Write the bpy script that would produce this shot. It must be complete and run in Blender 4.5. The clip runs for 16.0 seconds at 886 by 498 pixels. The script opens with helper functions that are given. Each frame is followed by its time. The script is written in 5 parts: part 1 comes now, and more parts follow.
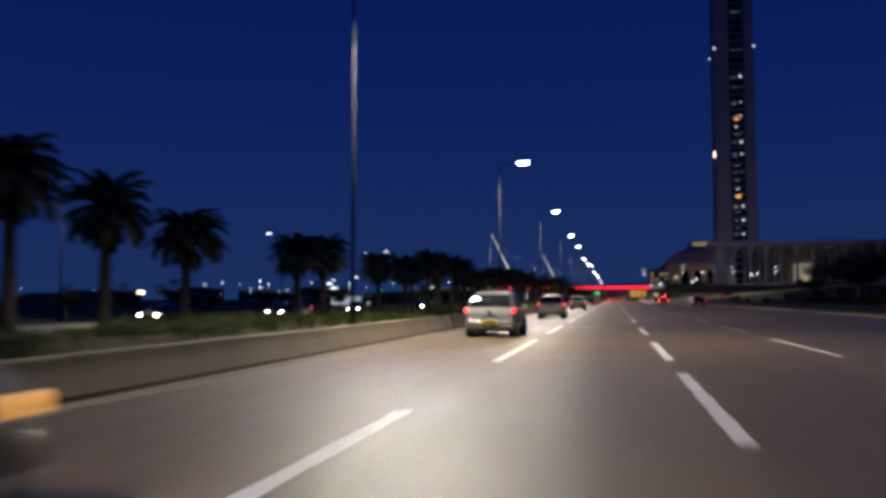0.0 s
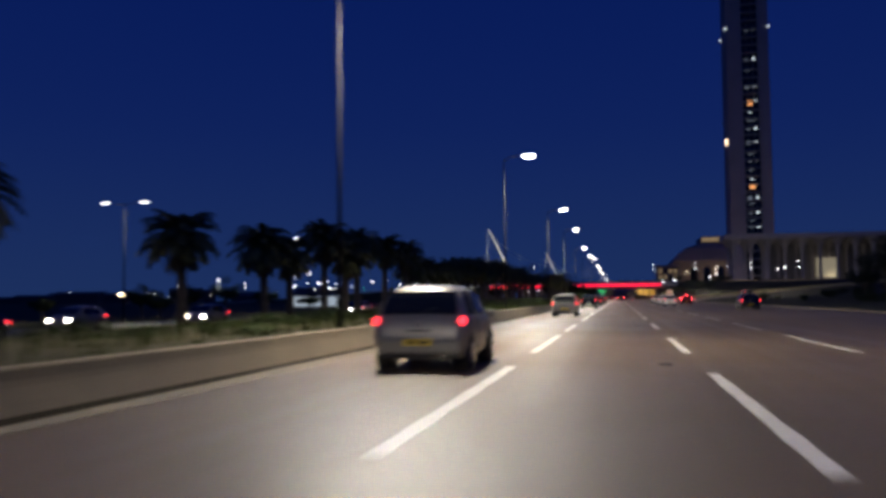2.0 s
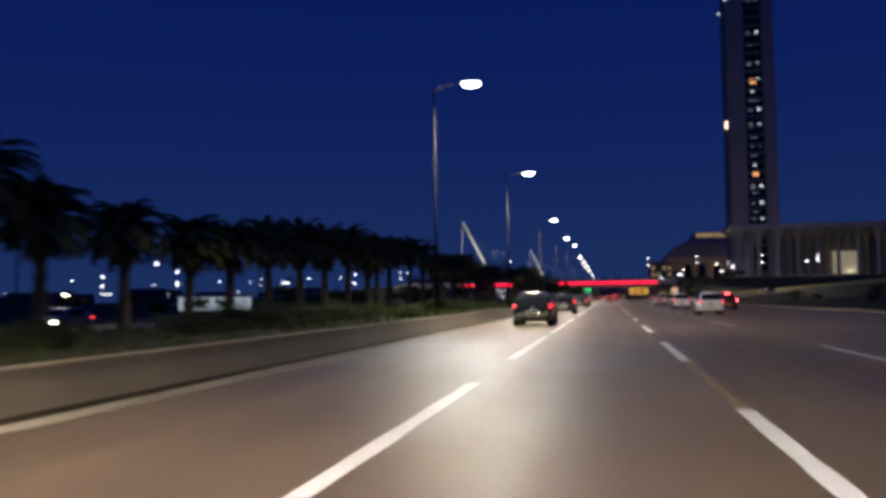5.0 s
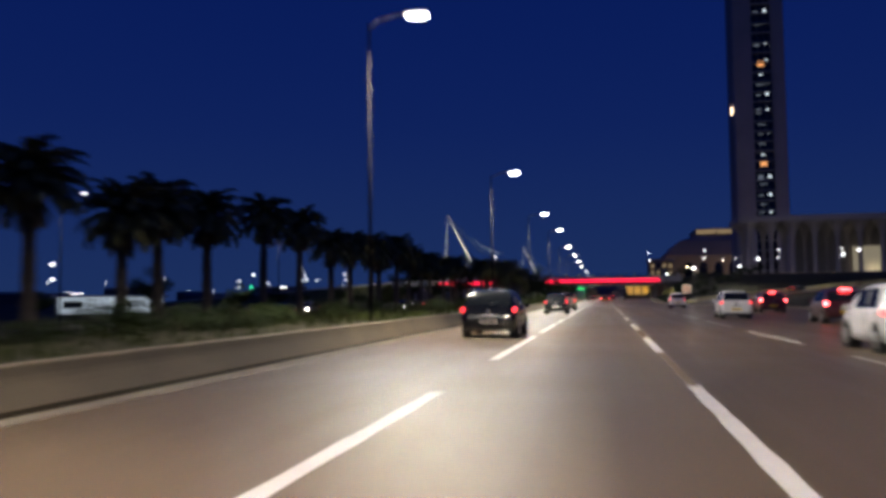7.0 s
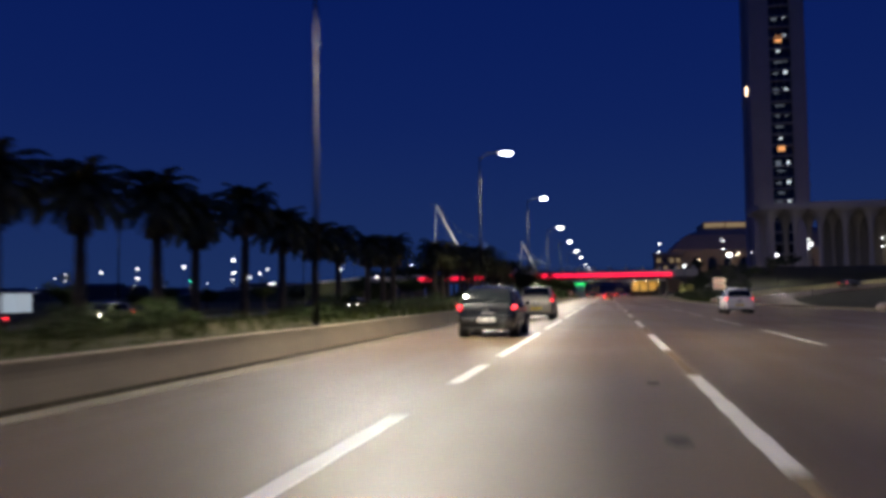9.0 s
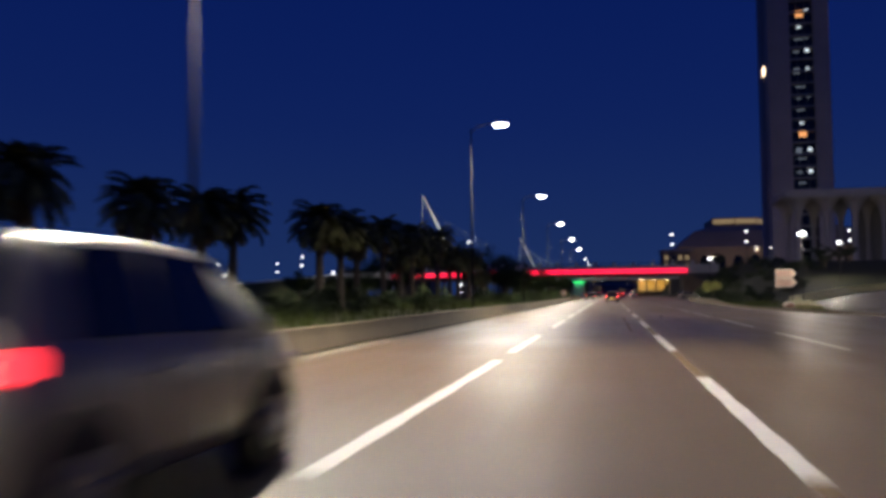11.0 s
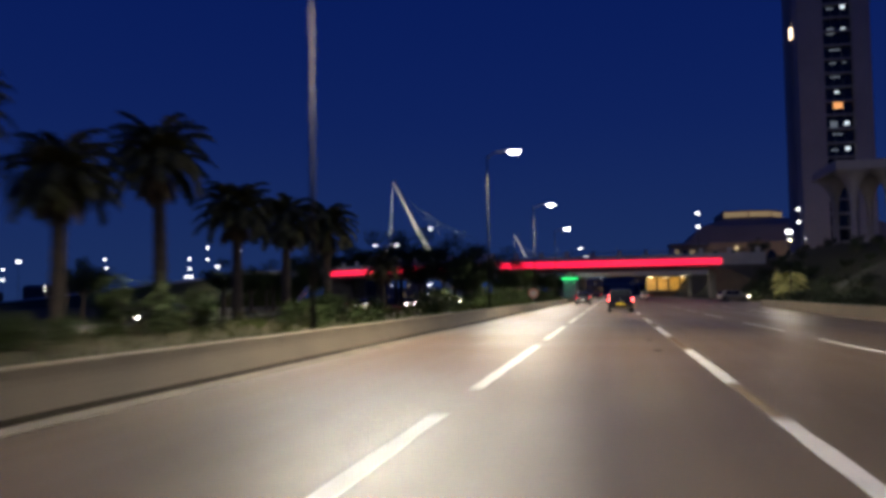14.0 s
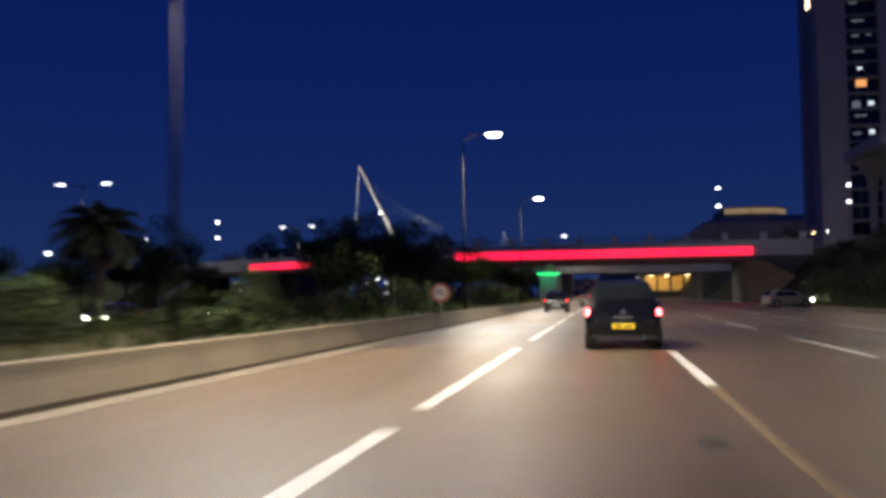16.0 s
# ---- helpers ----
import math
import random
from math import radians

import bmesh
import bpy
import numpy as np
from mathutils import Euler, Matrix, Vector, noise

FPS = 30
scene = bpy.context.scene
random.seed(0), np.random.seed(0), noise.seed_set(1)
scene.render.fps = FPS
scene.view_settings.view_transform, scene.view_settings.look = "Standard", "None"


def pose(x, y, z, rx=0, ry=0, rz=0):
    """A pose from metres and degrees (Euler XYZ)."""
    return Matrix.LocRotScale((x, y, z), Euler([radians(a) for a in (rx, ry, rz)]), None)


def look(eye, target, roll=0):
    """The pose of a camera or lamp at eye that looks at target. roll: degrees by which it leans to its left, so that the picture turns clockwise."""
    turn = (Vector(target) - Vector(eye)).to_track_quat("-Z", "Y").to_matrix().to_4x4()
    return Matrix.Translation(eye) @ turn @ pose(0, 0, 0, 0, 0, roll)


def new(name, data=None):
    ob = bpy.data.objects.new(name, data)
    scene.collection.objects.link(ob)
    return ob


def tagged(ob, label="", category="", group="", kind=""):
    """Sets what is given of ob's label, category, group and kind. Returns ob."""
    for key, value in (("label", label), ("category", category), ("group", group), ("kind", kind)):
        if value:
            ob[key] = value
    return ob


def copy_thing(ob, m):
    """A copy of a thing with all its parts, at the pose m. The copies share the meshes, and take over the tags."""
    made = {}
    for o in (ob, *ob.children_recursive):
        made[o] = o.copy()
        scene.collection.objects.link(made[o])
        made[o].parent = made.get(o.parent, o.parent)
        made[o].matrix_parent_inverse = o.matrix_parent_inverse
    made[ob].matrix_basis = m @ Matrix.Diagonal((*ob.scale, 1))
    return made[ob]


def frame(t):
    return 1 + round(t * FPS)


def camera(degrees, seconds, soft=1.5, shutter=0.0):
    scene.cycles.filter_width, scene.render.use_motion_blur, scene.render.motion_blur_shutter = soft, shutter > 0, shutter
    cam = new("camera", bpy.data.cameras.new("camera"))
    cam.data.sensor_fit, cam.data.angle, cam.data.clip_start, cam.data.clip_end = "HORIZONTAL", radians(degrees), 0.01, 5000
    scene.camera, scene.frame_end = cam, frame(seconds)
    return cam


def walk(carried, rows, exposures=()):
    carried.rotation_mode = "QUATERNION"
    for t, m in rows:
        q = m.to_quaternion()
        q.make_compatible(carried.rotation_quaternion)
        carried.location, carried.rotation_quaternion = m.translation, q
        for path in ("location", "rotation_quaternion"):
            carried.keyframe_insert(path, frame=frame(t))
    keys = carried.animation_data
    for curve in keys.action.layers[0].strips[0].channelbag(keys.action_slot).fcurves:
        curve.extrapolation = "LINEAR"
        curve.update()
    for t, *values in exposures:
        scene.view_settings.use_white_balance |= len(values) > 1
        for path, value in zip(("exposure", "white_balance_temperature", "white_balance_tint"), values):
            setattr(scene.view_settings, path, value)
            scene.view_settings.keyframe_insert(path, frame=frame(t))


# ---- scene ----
cam = camera(55.3, 16.0, soft=3.9, shutter=0.8)
PATH = [
    (0, pose(0.615, 0.329, 1.283, 93.365, 0.120, 11.354)),
    (0.5, pose(0.493, 10.153, 1.283, 93.307, 0.269, 11.595)),
    (1, pose(0.394, 19.969, 1.283, 93.324, 0.278, 11.770)),
    (1.5, pose(0.322, 29.777, 1.283, 93.247, 0.436, 11.837)),
    (2, pose(0.242, 39.588, 1.283, 93.355, 0.509, 11.710)),
    (2.5, pose(0.208, 49.416, 1.283, 93.330, 0.670, 11.635)),
    (3, pose(0.180, 59.255, 1.283, 93.384, 0.596, 11.463)),
    (3.5, pose(0.173, 69.106, 1.283, 93.340, 0.589, 11.313)),
    (4, pose(0.213, 78.970, 1.283, 93.347, 0.672, 11.154)),
    (6.5, pose(0.431, 128.313, 1.283, 93.357, 0.612, 10.846)),
    (7, pose(0.527, 138.189, 1.283, 93.330, 0.656, 10.777)),
    (7.5, pose(0.483, 148.078, 1.283, 93.233, 0.734, 10.735)),
    (8, pose(0.475, 157.980, 1.283, 92.995, 0.374, 10.817)),
    (8.5, pose(0.447, 167.885, 1.283, 93.049, 0.482, 10.937)),
    (9, pose(0.461, 177.781, 1.283, 93.114, 0.618, 10.951)),
    (11.5, pose(0.370, 227.187, 1.283, 93.087, 0.524, 11.184)),
    (12, pose(0.328, 237.051, 1.283, 93.144, 0.661, 11.214)),
    (12.5, pose(0.252, 246.909, 1.283, 93.053, 0.673, 11.198)),
    (13, pose(0.194, 256.765, 1.283, 93.051, 0.694, 11.237)),
    (13.5, pose(0.159, 266.623, 1.283, 93.124, 0.791, 11.244)),
    (14, pose(0.111, 276.484, 1.283, 93.180, 0.834, 11.248)),
    (14.5, pose(0.143, 286.353, 1.283, 93.182, 0.706, 11.096)),
    (15, pose(0.166, 296.232, 1.283, 93.203, 0.635, 10.990)),
    (15.5, pose(0.235, 306.115, 1.283, 93.109, 0.511, 10.947)),
    (16, pose(0.324, 315.999, 1.283, 93.154, 0.540, 10.840)),
]
walk(cam, PATH)

# ---- world, lights, exposure ----
world = bpy.data.worlds.new("dusk_sky")
scene.world = world
world.use_nodes = True
wn, wl = world.node_tree.nodes, world.node_tree.links
wn.clear()
w_out = wn.new("ShaderNodeOutputWorld")
w_bg = wn.new("ShaderNodeBackground")
w_tc = wn.new("ShaderNodeTexCoord")
w_sep = wn.new("ShaderNodeSeparateXYZ")
w_ramp = wn.new("ShaderNodeValToRGB")
w_ramp.color_ramp.interpolation = "B_SPLINE"
w_ramp.color_ramp.elements[0].position = 0.0
w_ramp.color_ramp.elements[0].color = (0.011, 0.027, 0.092, 1)
w_ramp.color_ramp.elements[1].position = 0.5
w_ramp.color_ramp.elements[1].color = (0.0012, 0.0072, 0.075, 1)
w_mid = w_ramp.color_ramp.elements.new(0.20)
w_mid.color = (0.0027, 0.0112, 0.090, 1)
wl.new(w_tc.outputs["Generated"], w_sep.inputs[0])
wl.new(w_sep.outputs["Z"], w_ramp.inputs[0])
wl.new(w_ramp.outputs[0], w_bg.inputs[0])
wl.new(w_bg.outputs[0], w_out.inputs[0])
w_bg.inputs[1].default_value = 1.2
LAMP_W = 16000.0
LAMP_C = (1.0, 0.925, 0.77)


def lamp_light(name, x, y, z, watts, color, spread=140, radius=0.3):
    data = bpy.data.lights.new(name, "SPOT")
    data.energy, data.color, data.spot_size, data.spot_blend, data.shadow_soft_size = watts, color, radians(spread), 0.7, radius
    ob = new(name, data)
    ob.location = (x, y, z)
    return ob


def aim(ob, eye, target):
    ob.matrix_world = look(eye, target)
    return ob


# ---- materials ----
def nodes_of(name):
    m = bpy.data.materials.new(name)
    m.use_nodes = True
    nt = m.node_tree
    return m, nt, nt.nodes["Principled BSDF"]


def mat(name, color, rough=0.7, metal=0.0, scale=3.0, vary=0.25, bump=0.2, fine=40.0, island=False, obj_random=0.0, coat=0.0, sheen=(0.8, 1.2)):
    """A surface with blotches at one scale, grain at another and a fine relief."""
    m, nt, bsdf = nodes_of(name)
    n, l = nt.nodes, nt.links
    tc = n.new("ShaderNodeTexCoord")
    big, small = n.new("ShaderNodeTexNoise"), n.new("ShaderNodeTexNoise")
    big.inputs["Scale"].default_value, big.inputs["Detail"].default_value = scale, 6
    small.inputs["Scale"].default_value, small.inputs["Detail"].default_value = fine, 3
    l.new(tc.outputs["Object"], big.inputs["Vector"])
    l.new(tc.outputs["Object"], small.inputs["Vector"])
    mixf = n.new("ShaderNodeMix")
    mixf.inputs[0].default_value = 0.35
    l.new(big.outputs[0], mixf.inputs[2])
    l.new(small.outputs[0], mixf.inputs[3])
    ramp = n.new("ShaderNodeValToRGB")
    lo, hi = [max(0.0, c * (1 - vary)) for c in color], [min(1.0, c * (1 + vary)) for c in color]
    ramp.color_ramp.elements[0].position, ramp.color_ramp.elements[0].color = 0.32, (*lo, 1)
    ramp.color_ramp.elements[1].position, ramp.color_ramp.elements[1].color = 0.68, (*hi, 1)
    l.new(mixf.outputs[0], ramp.inputs[0])
    source = ramp.outputs[0]
    if island or obj_random:
        hsv = n.new("ShaderNodeHueSaturation")
        rnd = n.new("ShaderNodeNewGeometry") if island else n.new("ShaderNodeObjectInfo")
        mr = n.new("ShaderNodeMapRange")
        mr.inputs[3].default_value, mr.inputs[4].default_value = 1 - (obj_random or 0.35), 1 + (obj_random or 0.35)
        l.new(rnd.outputs["Random Per Island" if island else "Random"], mr.inputs[0])
        l.new(mr.outputs[0], hsv.inputs["Value"])
        l.new(source, hsv.inputs["Color"])
        source = hsv.outputs[0]
    l.new(source, bsdf.inputs["Base Color"])
    rr = n.new("ShaderNodeMapRange")
    rr.inputs[3].default_value, rr.inputs[4].default_value = max(0.02, rough * sheen[0]), min(1.0, rough * sheen[1])
    l.new(big.outputs[0], rr.inputs[0])
    l.new(rr.outputs[0], bsdf.inputs["Roughness"])
    bsdf.inputs["Metallic"].default_value = metal
    bsdf.inputs["Coat Weight"].default_value = coat
    if bump:
        b = n.new("ShaderNodeBump")
        b.inputs["Strength"].default_value, b.inputs["Distance"].default_value = bump, 0.02
        l.new(mixf.outputs[0], b.inputs["Height"])
        l.new(b.outputs[0], bsdf.inputs["Normal"])
    return m


def glow(name, color, strength, base=(0.2, 0.2, 0.2)):
    m, nt, bsdf = nodes_of(name)
    bsdf.inputs["Base Color"].default_value = (*base, 1)
    bsdf.inputs["Emission Color"].default_value = (*color, 1)
    bsdf.inputs["Emission Strength"].default_value = strength
    bsdf.inputs["Roughness"].default_value = 0.3
    return m


def pane(name, color, rough=0.06):
    m, nt, bsdf = nodes_of(name)
    bsdf.inputs["Base Color"].default_value = (*color, 1)
    bsdf.inputs["Roughness"].default_value = rough
    bsdf.inputs["Specular IOR Level"].default_value = 0.6
    return m


def asphalt_mat():
    m, nt, bsdf = nodes_of("worn_asphalt")
    n, l = nt.nodes, nt.links
    tc = n.new("ShaderNodeTexCoord")
    sep = n.new("ShaderNodeSeparateXYZ")
    l.new(tc.outputs["Object"], sep.inputs[0])
    # long streaks of wear along the driving direction
    mp = n.new("ShaderNodeMapping")
    mp.inputs["Scale"].default_value = (1.1, 0.02, 1)
    l.new(tc.outputs["Object"], mp.inputs[0])
    streak, blotch, grain = n.new("ShaderNodeTexNoise"), n.new("ShaderNodeTexNoise"), n.new("ShaderNodeTexNoise")
    for node, s, d in ((streak, 1.0, 5), (blotch, 0.22, 6), (grain, 55.0, 4)):
        node.inputs["Scale"].default_value, node.inputs["Detail"].default_value = s, d
    l.new(mp.outputs[0], streak.inputs["Vector"])
    l.new(tc.outputs["Object"], blotch.inputs["Vector"])
    l.new(tc.outputs["Object"], grain.inputs["Vector"])
    a, b = n.new("ShaderNodeMix"), n.new("ShaderNodeMix")
    a.inputs[0].default_value, b.inputs[0].default_value = 0.45, 0.3
    l.new(streak.outputs[0], a.inputs[2])
    l.new(blotch.outputs[0], a.inputs[3])
    l.new(a.outputs[0], b.inputs[2])
    l.new(grain.outputs[0], b.inputs[3])
    ramp = n.new("ShaderNodeValToRGB")
    ramp.color_ramp.elements[0].position, ramp.color_ramp.elements[0].color = 0.30, (0.066, 0.0435, 0.0225, 1)
    ramp.color_ramp.elements[1].position, ramp.color_ramp.elements[1].color = 0.72, (0.157, 0.110, 0.058, 1)
    l.new(b.outputs[0], ramp.inputs[0])
    # one long spill of water across the driven lanes, with an uneven edge
    def math_node(op, v0, v1):
        q = n.new("ShaderNodeMath")
        q.operation = op
        for k, v in enumerate((v0, v1)):
            if isinstance(v, (int, float)):
                q.inputs[k].default_value = v
            elif v is not None:
                l.new(v, q.inputs[k])
        return q.outputs[0]
    edge = n.new("ShaderNodeTexNoise")
    edge.inputs["Scale"].default_value, edge.inputs["Detail"].default_value = 0.26, 2
    l.new(tc.outputs["Object"], edge.inputs["Vector"])
    across = math_node("ABSOLUTE", math_node("MULTIPLY", math_node("SUBTRACT", sep.outputs[0], 1.0), 0.20), None)
    along = math_node("ABSOLUTE", math_node("MULTIPLY", math_node("SUBTRACT", sep.outputs[1], 256.0), 0.0475), None)
    far = math_node("ADD", math_node("MAXIMUM", across, along), math_node("MULTIPLY", math_node("SUBTRACT", edge.outputs[0], 0.5), 0.9))
    wet = n.new("ShaderNodeMapRange")
    wet.inputs[1].default_value, wet.inputs[2].default_value = 1.05, 0.55
    wet.inputs[3].default_value, wet.inputs[4].default_value = 0.0, 1.0
    l.new(far, wet.inputs[0])
    soaked = n.new("ShaderNodeMix")
    soaked.data_type = "RGBA"
    soaked.blend_type = "MULTIPLY"
    l.new(wet.outputs[0], soaked.inputs[0])
    l.new(ramp.outputs[0], soaked.inputs[6])
    soaked.inputs[7].default_value = (0.66, 0.63, 0.61, 1)
    l.new(soaked.outputs[2], bsdf.inputs["Base Color"])
    rr = n.new("ShaderNodeMapRange")
    rr.inputs[1].default_value, rr.inputs[2].default_value = 0.3, 0.7
    rr.inputs[3].default_value, rr.inputs[4].default_value = 0.34, 0.55
    l.new(a.outputs[0], rr.inputs[0])
    l.new(math_node("SUBTRACT", rr.outputs[0], math_node("MULTIPLY", wet.outputs[0], 0.10)), bsdf.inputs["Roughness"])
    bp = n.new("ShaderNodeBump")
    bp.inputs["Strength"].default_value, bp.inputs["Distance"].default_value = 0.35, 0.01
    l.new(grain.outputs[0], bp.inputs["Height"])
    l.new(bp.outputs[0], bsdf.inputs["Normal"])
    return m


M_ASPHALT = asphalt_mat()
M_PAINT = mat("road_paint_worn_white", (0.64, 0.62, 0.56), 0.45, scale=2.0, vary=0.22, fine=30, bump=0.15)
M_YELLOW = mat("road_paint_worn_yellow", (0.150, 0.100, 0.045), 0.7, scale=1.2, vary=0.5, fine=18)
M_OLDPAINT = mat("almost_gone_yellow_paint", (0.120, 0.082, 0.036), 0.6, scale=1.0, vary=0.45, fine=18)
M_TAR = mat("tar_patch", (0.022, 0.019, 0.017), 0.75, scale=4, vary=0.3)
M_DAMP = mat("damp_asphalt", (0.042, 0.034, 0.028), 0.34, scale=1.5, vary=0.35, fine=30, bump=0.1)
M_EDGE = mat("worn_edge_line_paint", (0.155, 0.128, 0.092), 0.8, scale=0.8, vary=0.45, fine=16)
M_POLE = mat("dull_lamp_pole", (0.016, 0.016, 0.018), 0.85, 0.0, scale=2, vary=0.2, fine=25, bump=0.05)
M_CONC = mat("barrier_concrete", (0.128, 0.099, 0.064), 0.85, scale=0.7, vary=0.28, fine=14, bump=0.3)
# Dark tone holds the shade under decks and on abutments; elsewhere plain concrete.
M_CONC_D = mat("dark_concrete", (0.095, 0.09, 0.085), 0.9, scale=0.5, vary=0.35, fine=9, bump=0.3)
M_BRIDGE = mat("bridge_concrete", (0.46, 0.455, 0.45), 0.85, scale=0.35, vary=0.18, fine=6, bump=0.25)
M_GUTTER = mat("gutter_dark_brown", (0.019, 0.0125, 0.007), 1.0, scale=2, vary=0.4)
M_GUTTER.node_tree.nodes["Principled BSDF"].inputs["Specular IOR Level"].default_value = 0.05
M_SOIL = mat("dry_soil_and_grass", (0.036, 0.032, 0.0145), 0.95, scale=0.35, vary=0.45, fine=7, bump=0.6)
M_GRASS = mat("grass_blades", (0.040, 0.050, 0.0125), 0.8, scale=0.3, vary=0.4, fine=4, bump=0, island=True)
# Lamplight on the bank is put into this pale base colour.
M_LAWN = mat("lamplit_lawn", (0.30, 0.27, 0.14), 0.95, scale=0.5, vary=0.35, fine=9, bump=0.6)
M_BANK = mat("dark_embankment_soil", (0.019, 0.020, 0.011), 0.95, scale=0.35, vary=0.45, fine=7, bump=0.6)
M_SLOPE = mat("dark_rough_grass_slope", (0.05, 0.058, 0.022), 0.95, scale=0.3, vary=0.45, fine=5, bump=0.6)
M_BOULDER = mat("painted_stone", (0.55, 0.45, 0.36), 0.85, scale=3, vary=0.3, fine=14, bump=0.5)
M_LEAF = mat("shrub_leaves", (0.030, 0.044, 0.014), 0.85, scale=0.6, vary=0.35, fine=6, bump=0, island=True)
M_LEAF_D = mat("dark_tree_leaves", (0.036, 0.048, 0.026), 0.75, scale=0.6, vary=0.35, fine=6, bump=0, island=True)
M_FROND = mat("palm_fronds", (0.150, 0.148, 0.056), 0.85, scale=0.8, vary=0.35, fine=5, bump=0, island=True)
M_DRYFROND = mat("dry_palm_fronds", (0.165, 0.128, 0.072), 0.8, scale=1.0, vary=0.35, fine=6, bump=0, island=True)
M_BARK = mat("palm_bark", (0.100, 0.078, 0.055), 0.95, scale=3, vary=0.4, fine=18, bump=0.8)
M_POLE.node_tree.nodes["Principled BSDF"].inputs["Specular IOR Level"].default_value = 0.08
for leafy in (M_BANK, M_LAWN, M_SLOPE, M_GRASS, M_LEAF, M_LEAF_D, M_FROND, M_DRYFROND, M_SOIL):
    leafy.node_tree.nodes["Principled BSDF"].inputs["Specular IOR Level"].default_value = 0.15
M_STEEL = mat("galvanised_steel", (0.50, 0.51, 0.52), 0.42, 0.85, scale=2, vary=0.15, fine=25, bump=0.05)
M_DARKSTEEL = mat("dark_painted_steel", (0.05, 0.05, 0.055), 0.5, 0.4, scale=2, vary=0.2, fine=20, bump=0.05)
M_LAMPPOST = mat("dull_black_paint", (0.018, 0.018, 0.019), 0.85, scale=2, vary=0.2, fine=20, bump=0.05)
M_MAST = mat("white_painted_steel", (0.62, 0.63, 0.62), 0.5, 0.1, scale=0.4, vary=0.1, fine=5, bump=0.05)
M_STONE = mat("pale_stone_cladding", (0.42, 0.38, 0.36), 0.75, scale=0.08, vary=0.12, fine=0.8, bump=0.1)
# Darker copy of the stone, with recess and side shade in its colour.
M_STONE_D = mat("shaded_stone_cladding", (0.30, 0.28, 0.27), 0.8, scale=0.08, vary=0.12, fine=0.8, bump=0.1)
M_BROWNSTONE = mat("ochre_stone", (0.33, 0.25, 0.18), 0.8, scale=0.06, vary=0.15, fine=0.6, bump=0.1)
M_DOME = mat("dome_cladding", (0.10, 0.10, 0.11), 0.6, 0.2, scale=0.1, vary=0.15, fine=1.0, bump=0.05)
M_GLASSD = pane("tower_glass", (0.010, 0.013, 0.020), 0.08)
M_LED = glow("street_lamp_glass", (1.0, 0.97, 0.92), 16.0)
M_LED_FAR = glow("far_lamp_glass", (0.95, 0.97, 1.0), 5.0)
M_LED_WARM = glow("warm_lamp_glass", (1.0, 0.80, 0.50), 20.0)
M_WINLIGHT = glow("white_ceiling_light", (0.80, 0.92, 1.0), 0.95)
M_WINDIM = glow("dim_ceiling_light", (0.62, 0.72, 0.85), 0.16)
M_ORANGE = glow("orange_room_light", (1.0, 0.42, 0.14), 1.0)
M_BALCONY = glow("balcony_flood_light", (1.0, 0.72, 0.50), 3.5)
# Lit windows; on the hall's rim the emission imitates a golden reflection.
M_RIM = glow("golden_pane_glow", (1.0, 0.70, 0.34), 0.24)
# Emission stands in for the floodlight that falls on the portal wall.
M_PANEL = glow("portal_wall_glow", (1.0, 0.86, 0.58), 0.20, (0.5, 0.45, 0.35))
M_REDLED = glow("red_led_strip", (1.0, 0.012, 0.06), 1.7, (0.3, 0.02, 0.03))
M_GREENLED = glow("green_led_band", (0.02, 1.0, 0.25), 1.6)
M_GREENLIT = glow("green_signal_lens", (0.05, 1.0, 0.55), 14.0)
M_YELLOWLIT = mat("yellow_washed_wall", (0.55, 0.42, 0.20), 0.8, scale=0.4, vary=0.3, fine=4)
# The wall itself emits in place of light falling on the kiosk.
M_KIOSK = glow("kiosk_wall_glow", (0.75, 0.88, 1.0), 0.4, (0.6, 0.6, 0.6))
M_TAIL = glow("tail_light_red", (1.0, 0.035, 0.05), 3.5, (0.4, 0.02, 0.02))
M_TAIL_HOT = glow("brake_light_red", (1.0, 0.045, 0.05), 40.0, (0.4, 0.02, 0.02))
M_HEAD = glow("head_light_white", (1.0, 0.93, 0.78), 45.0)
M_AMBER = glow("amber_indicator", (1.0, 0.45, 0.10), 1.6)
M_PLATE_Y = mat("yellow_plate", (0.80, 0.55, 0.02), 0.45, scale=5, vary=0.05, bump=0)
M_PLATELAMP_Y = mat("clean_yellow_plate", (0.85, 0.56, 0.01), 0.4, scale=5, vary=0.05, bump=0)
M_PLATELAMP_W = mat("clean_white_plate", (0.78, 0.75, 0.70), 0.4, scale=5, vary=0.05, bump=0)
M_INK = mat("plate_ink", (0.02, 0.02, 0.02), 0.5, scale=5, vary=0.1, bump=0)
M_TYRE = mat("tyre_rubber", (0.018, 0.018, 0.018), 0.85, scale=6, vary=0.25, fine=60)
M_RIMW = mat("alloy_rim", (0.35, 0.35, 0.36), 0.35, 0.9, scale=6, vary=0.15, fine=40, bump=0.02)
M_TRIM = mat("black_plastic_trim", (0.02, 0.02, 0.022), 0.6, scale=5, vary=0.2, fine=50)
M_CHROME = mat("chrome_badge", (0.7, 0.7, 0.72), 0.15, 1.0, scale=5, vary=0.05, bump=0)
M_CARGLASS = pane("car_window_glass", (0.012, 0.014, 0.015), 0.05)
M_SIGNFACE = mat("sign_white_face", (0.88, 0.76, 0.64), 0.5, scale=2, vary=0.08, bump=0)
M_SIGNRED = mat("sign_red_ring", (0.50, 0.13, 0.09), 0.5, scale=2, vary=0.1, bump=0)
M_SIGNCREAM = mat("cream_sign_panel", (0.84, 0.66, 0.52), 0.5, scale=2, vary=0.08, bump=0)
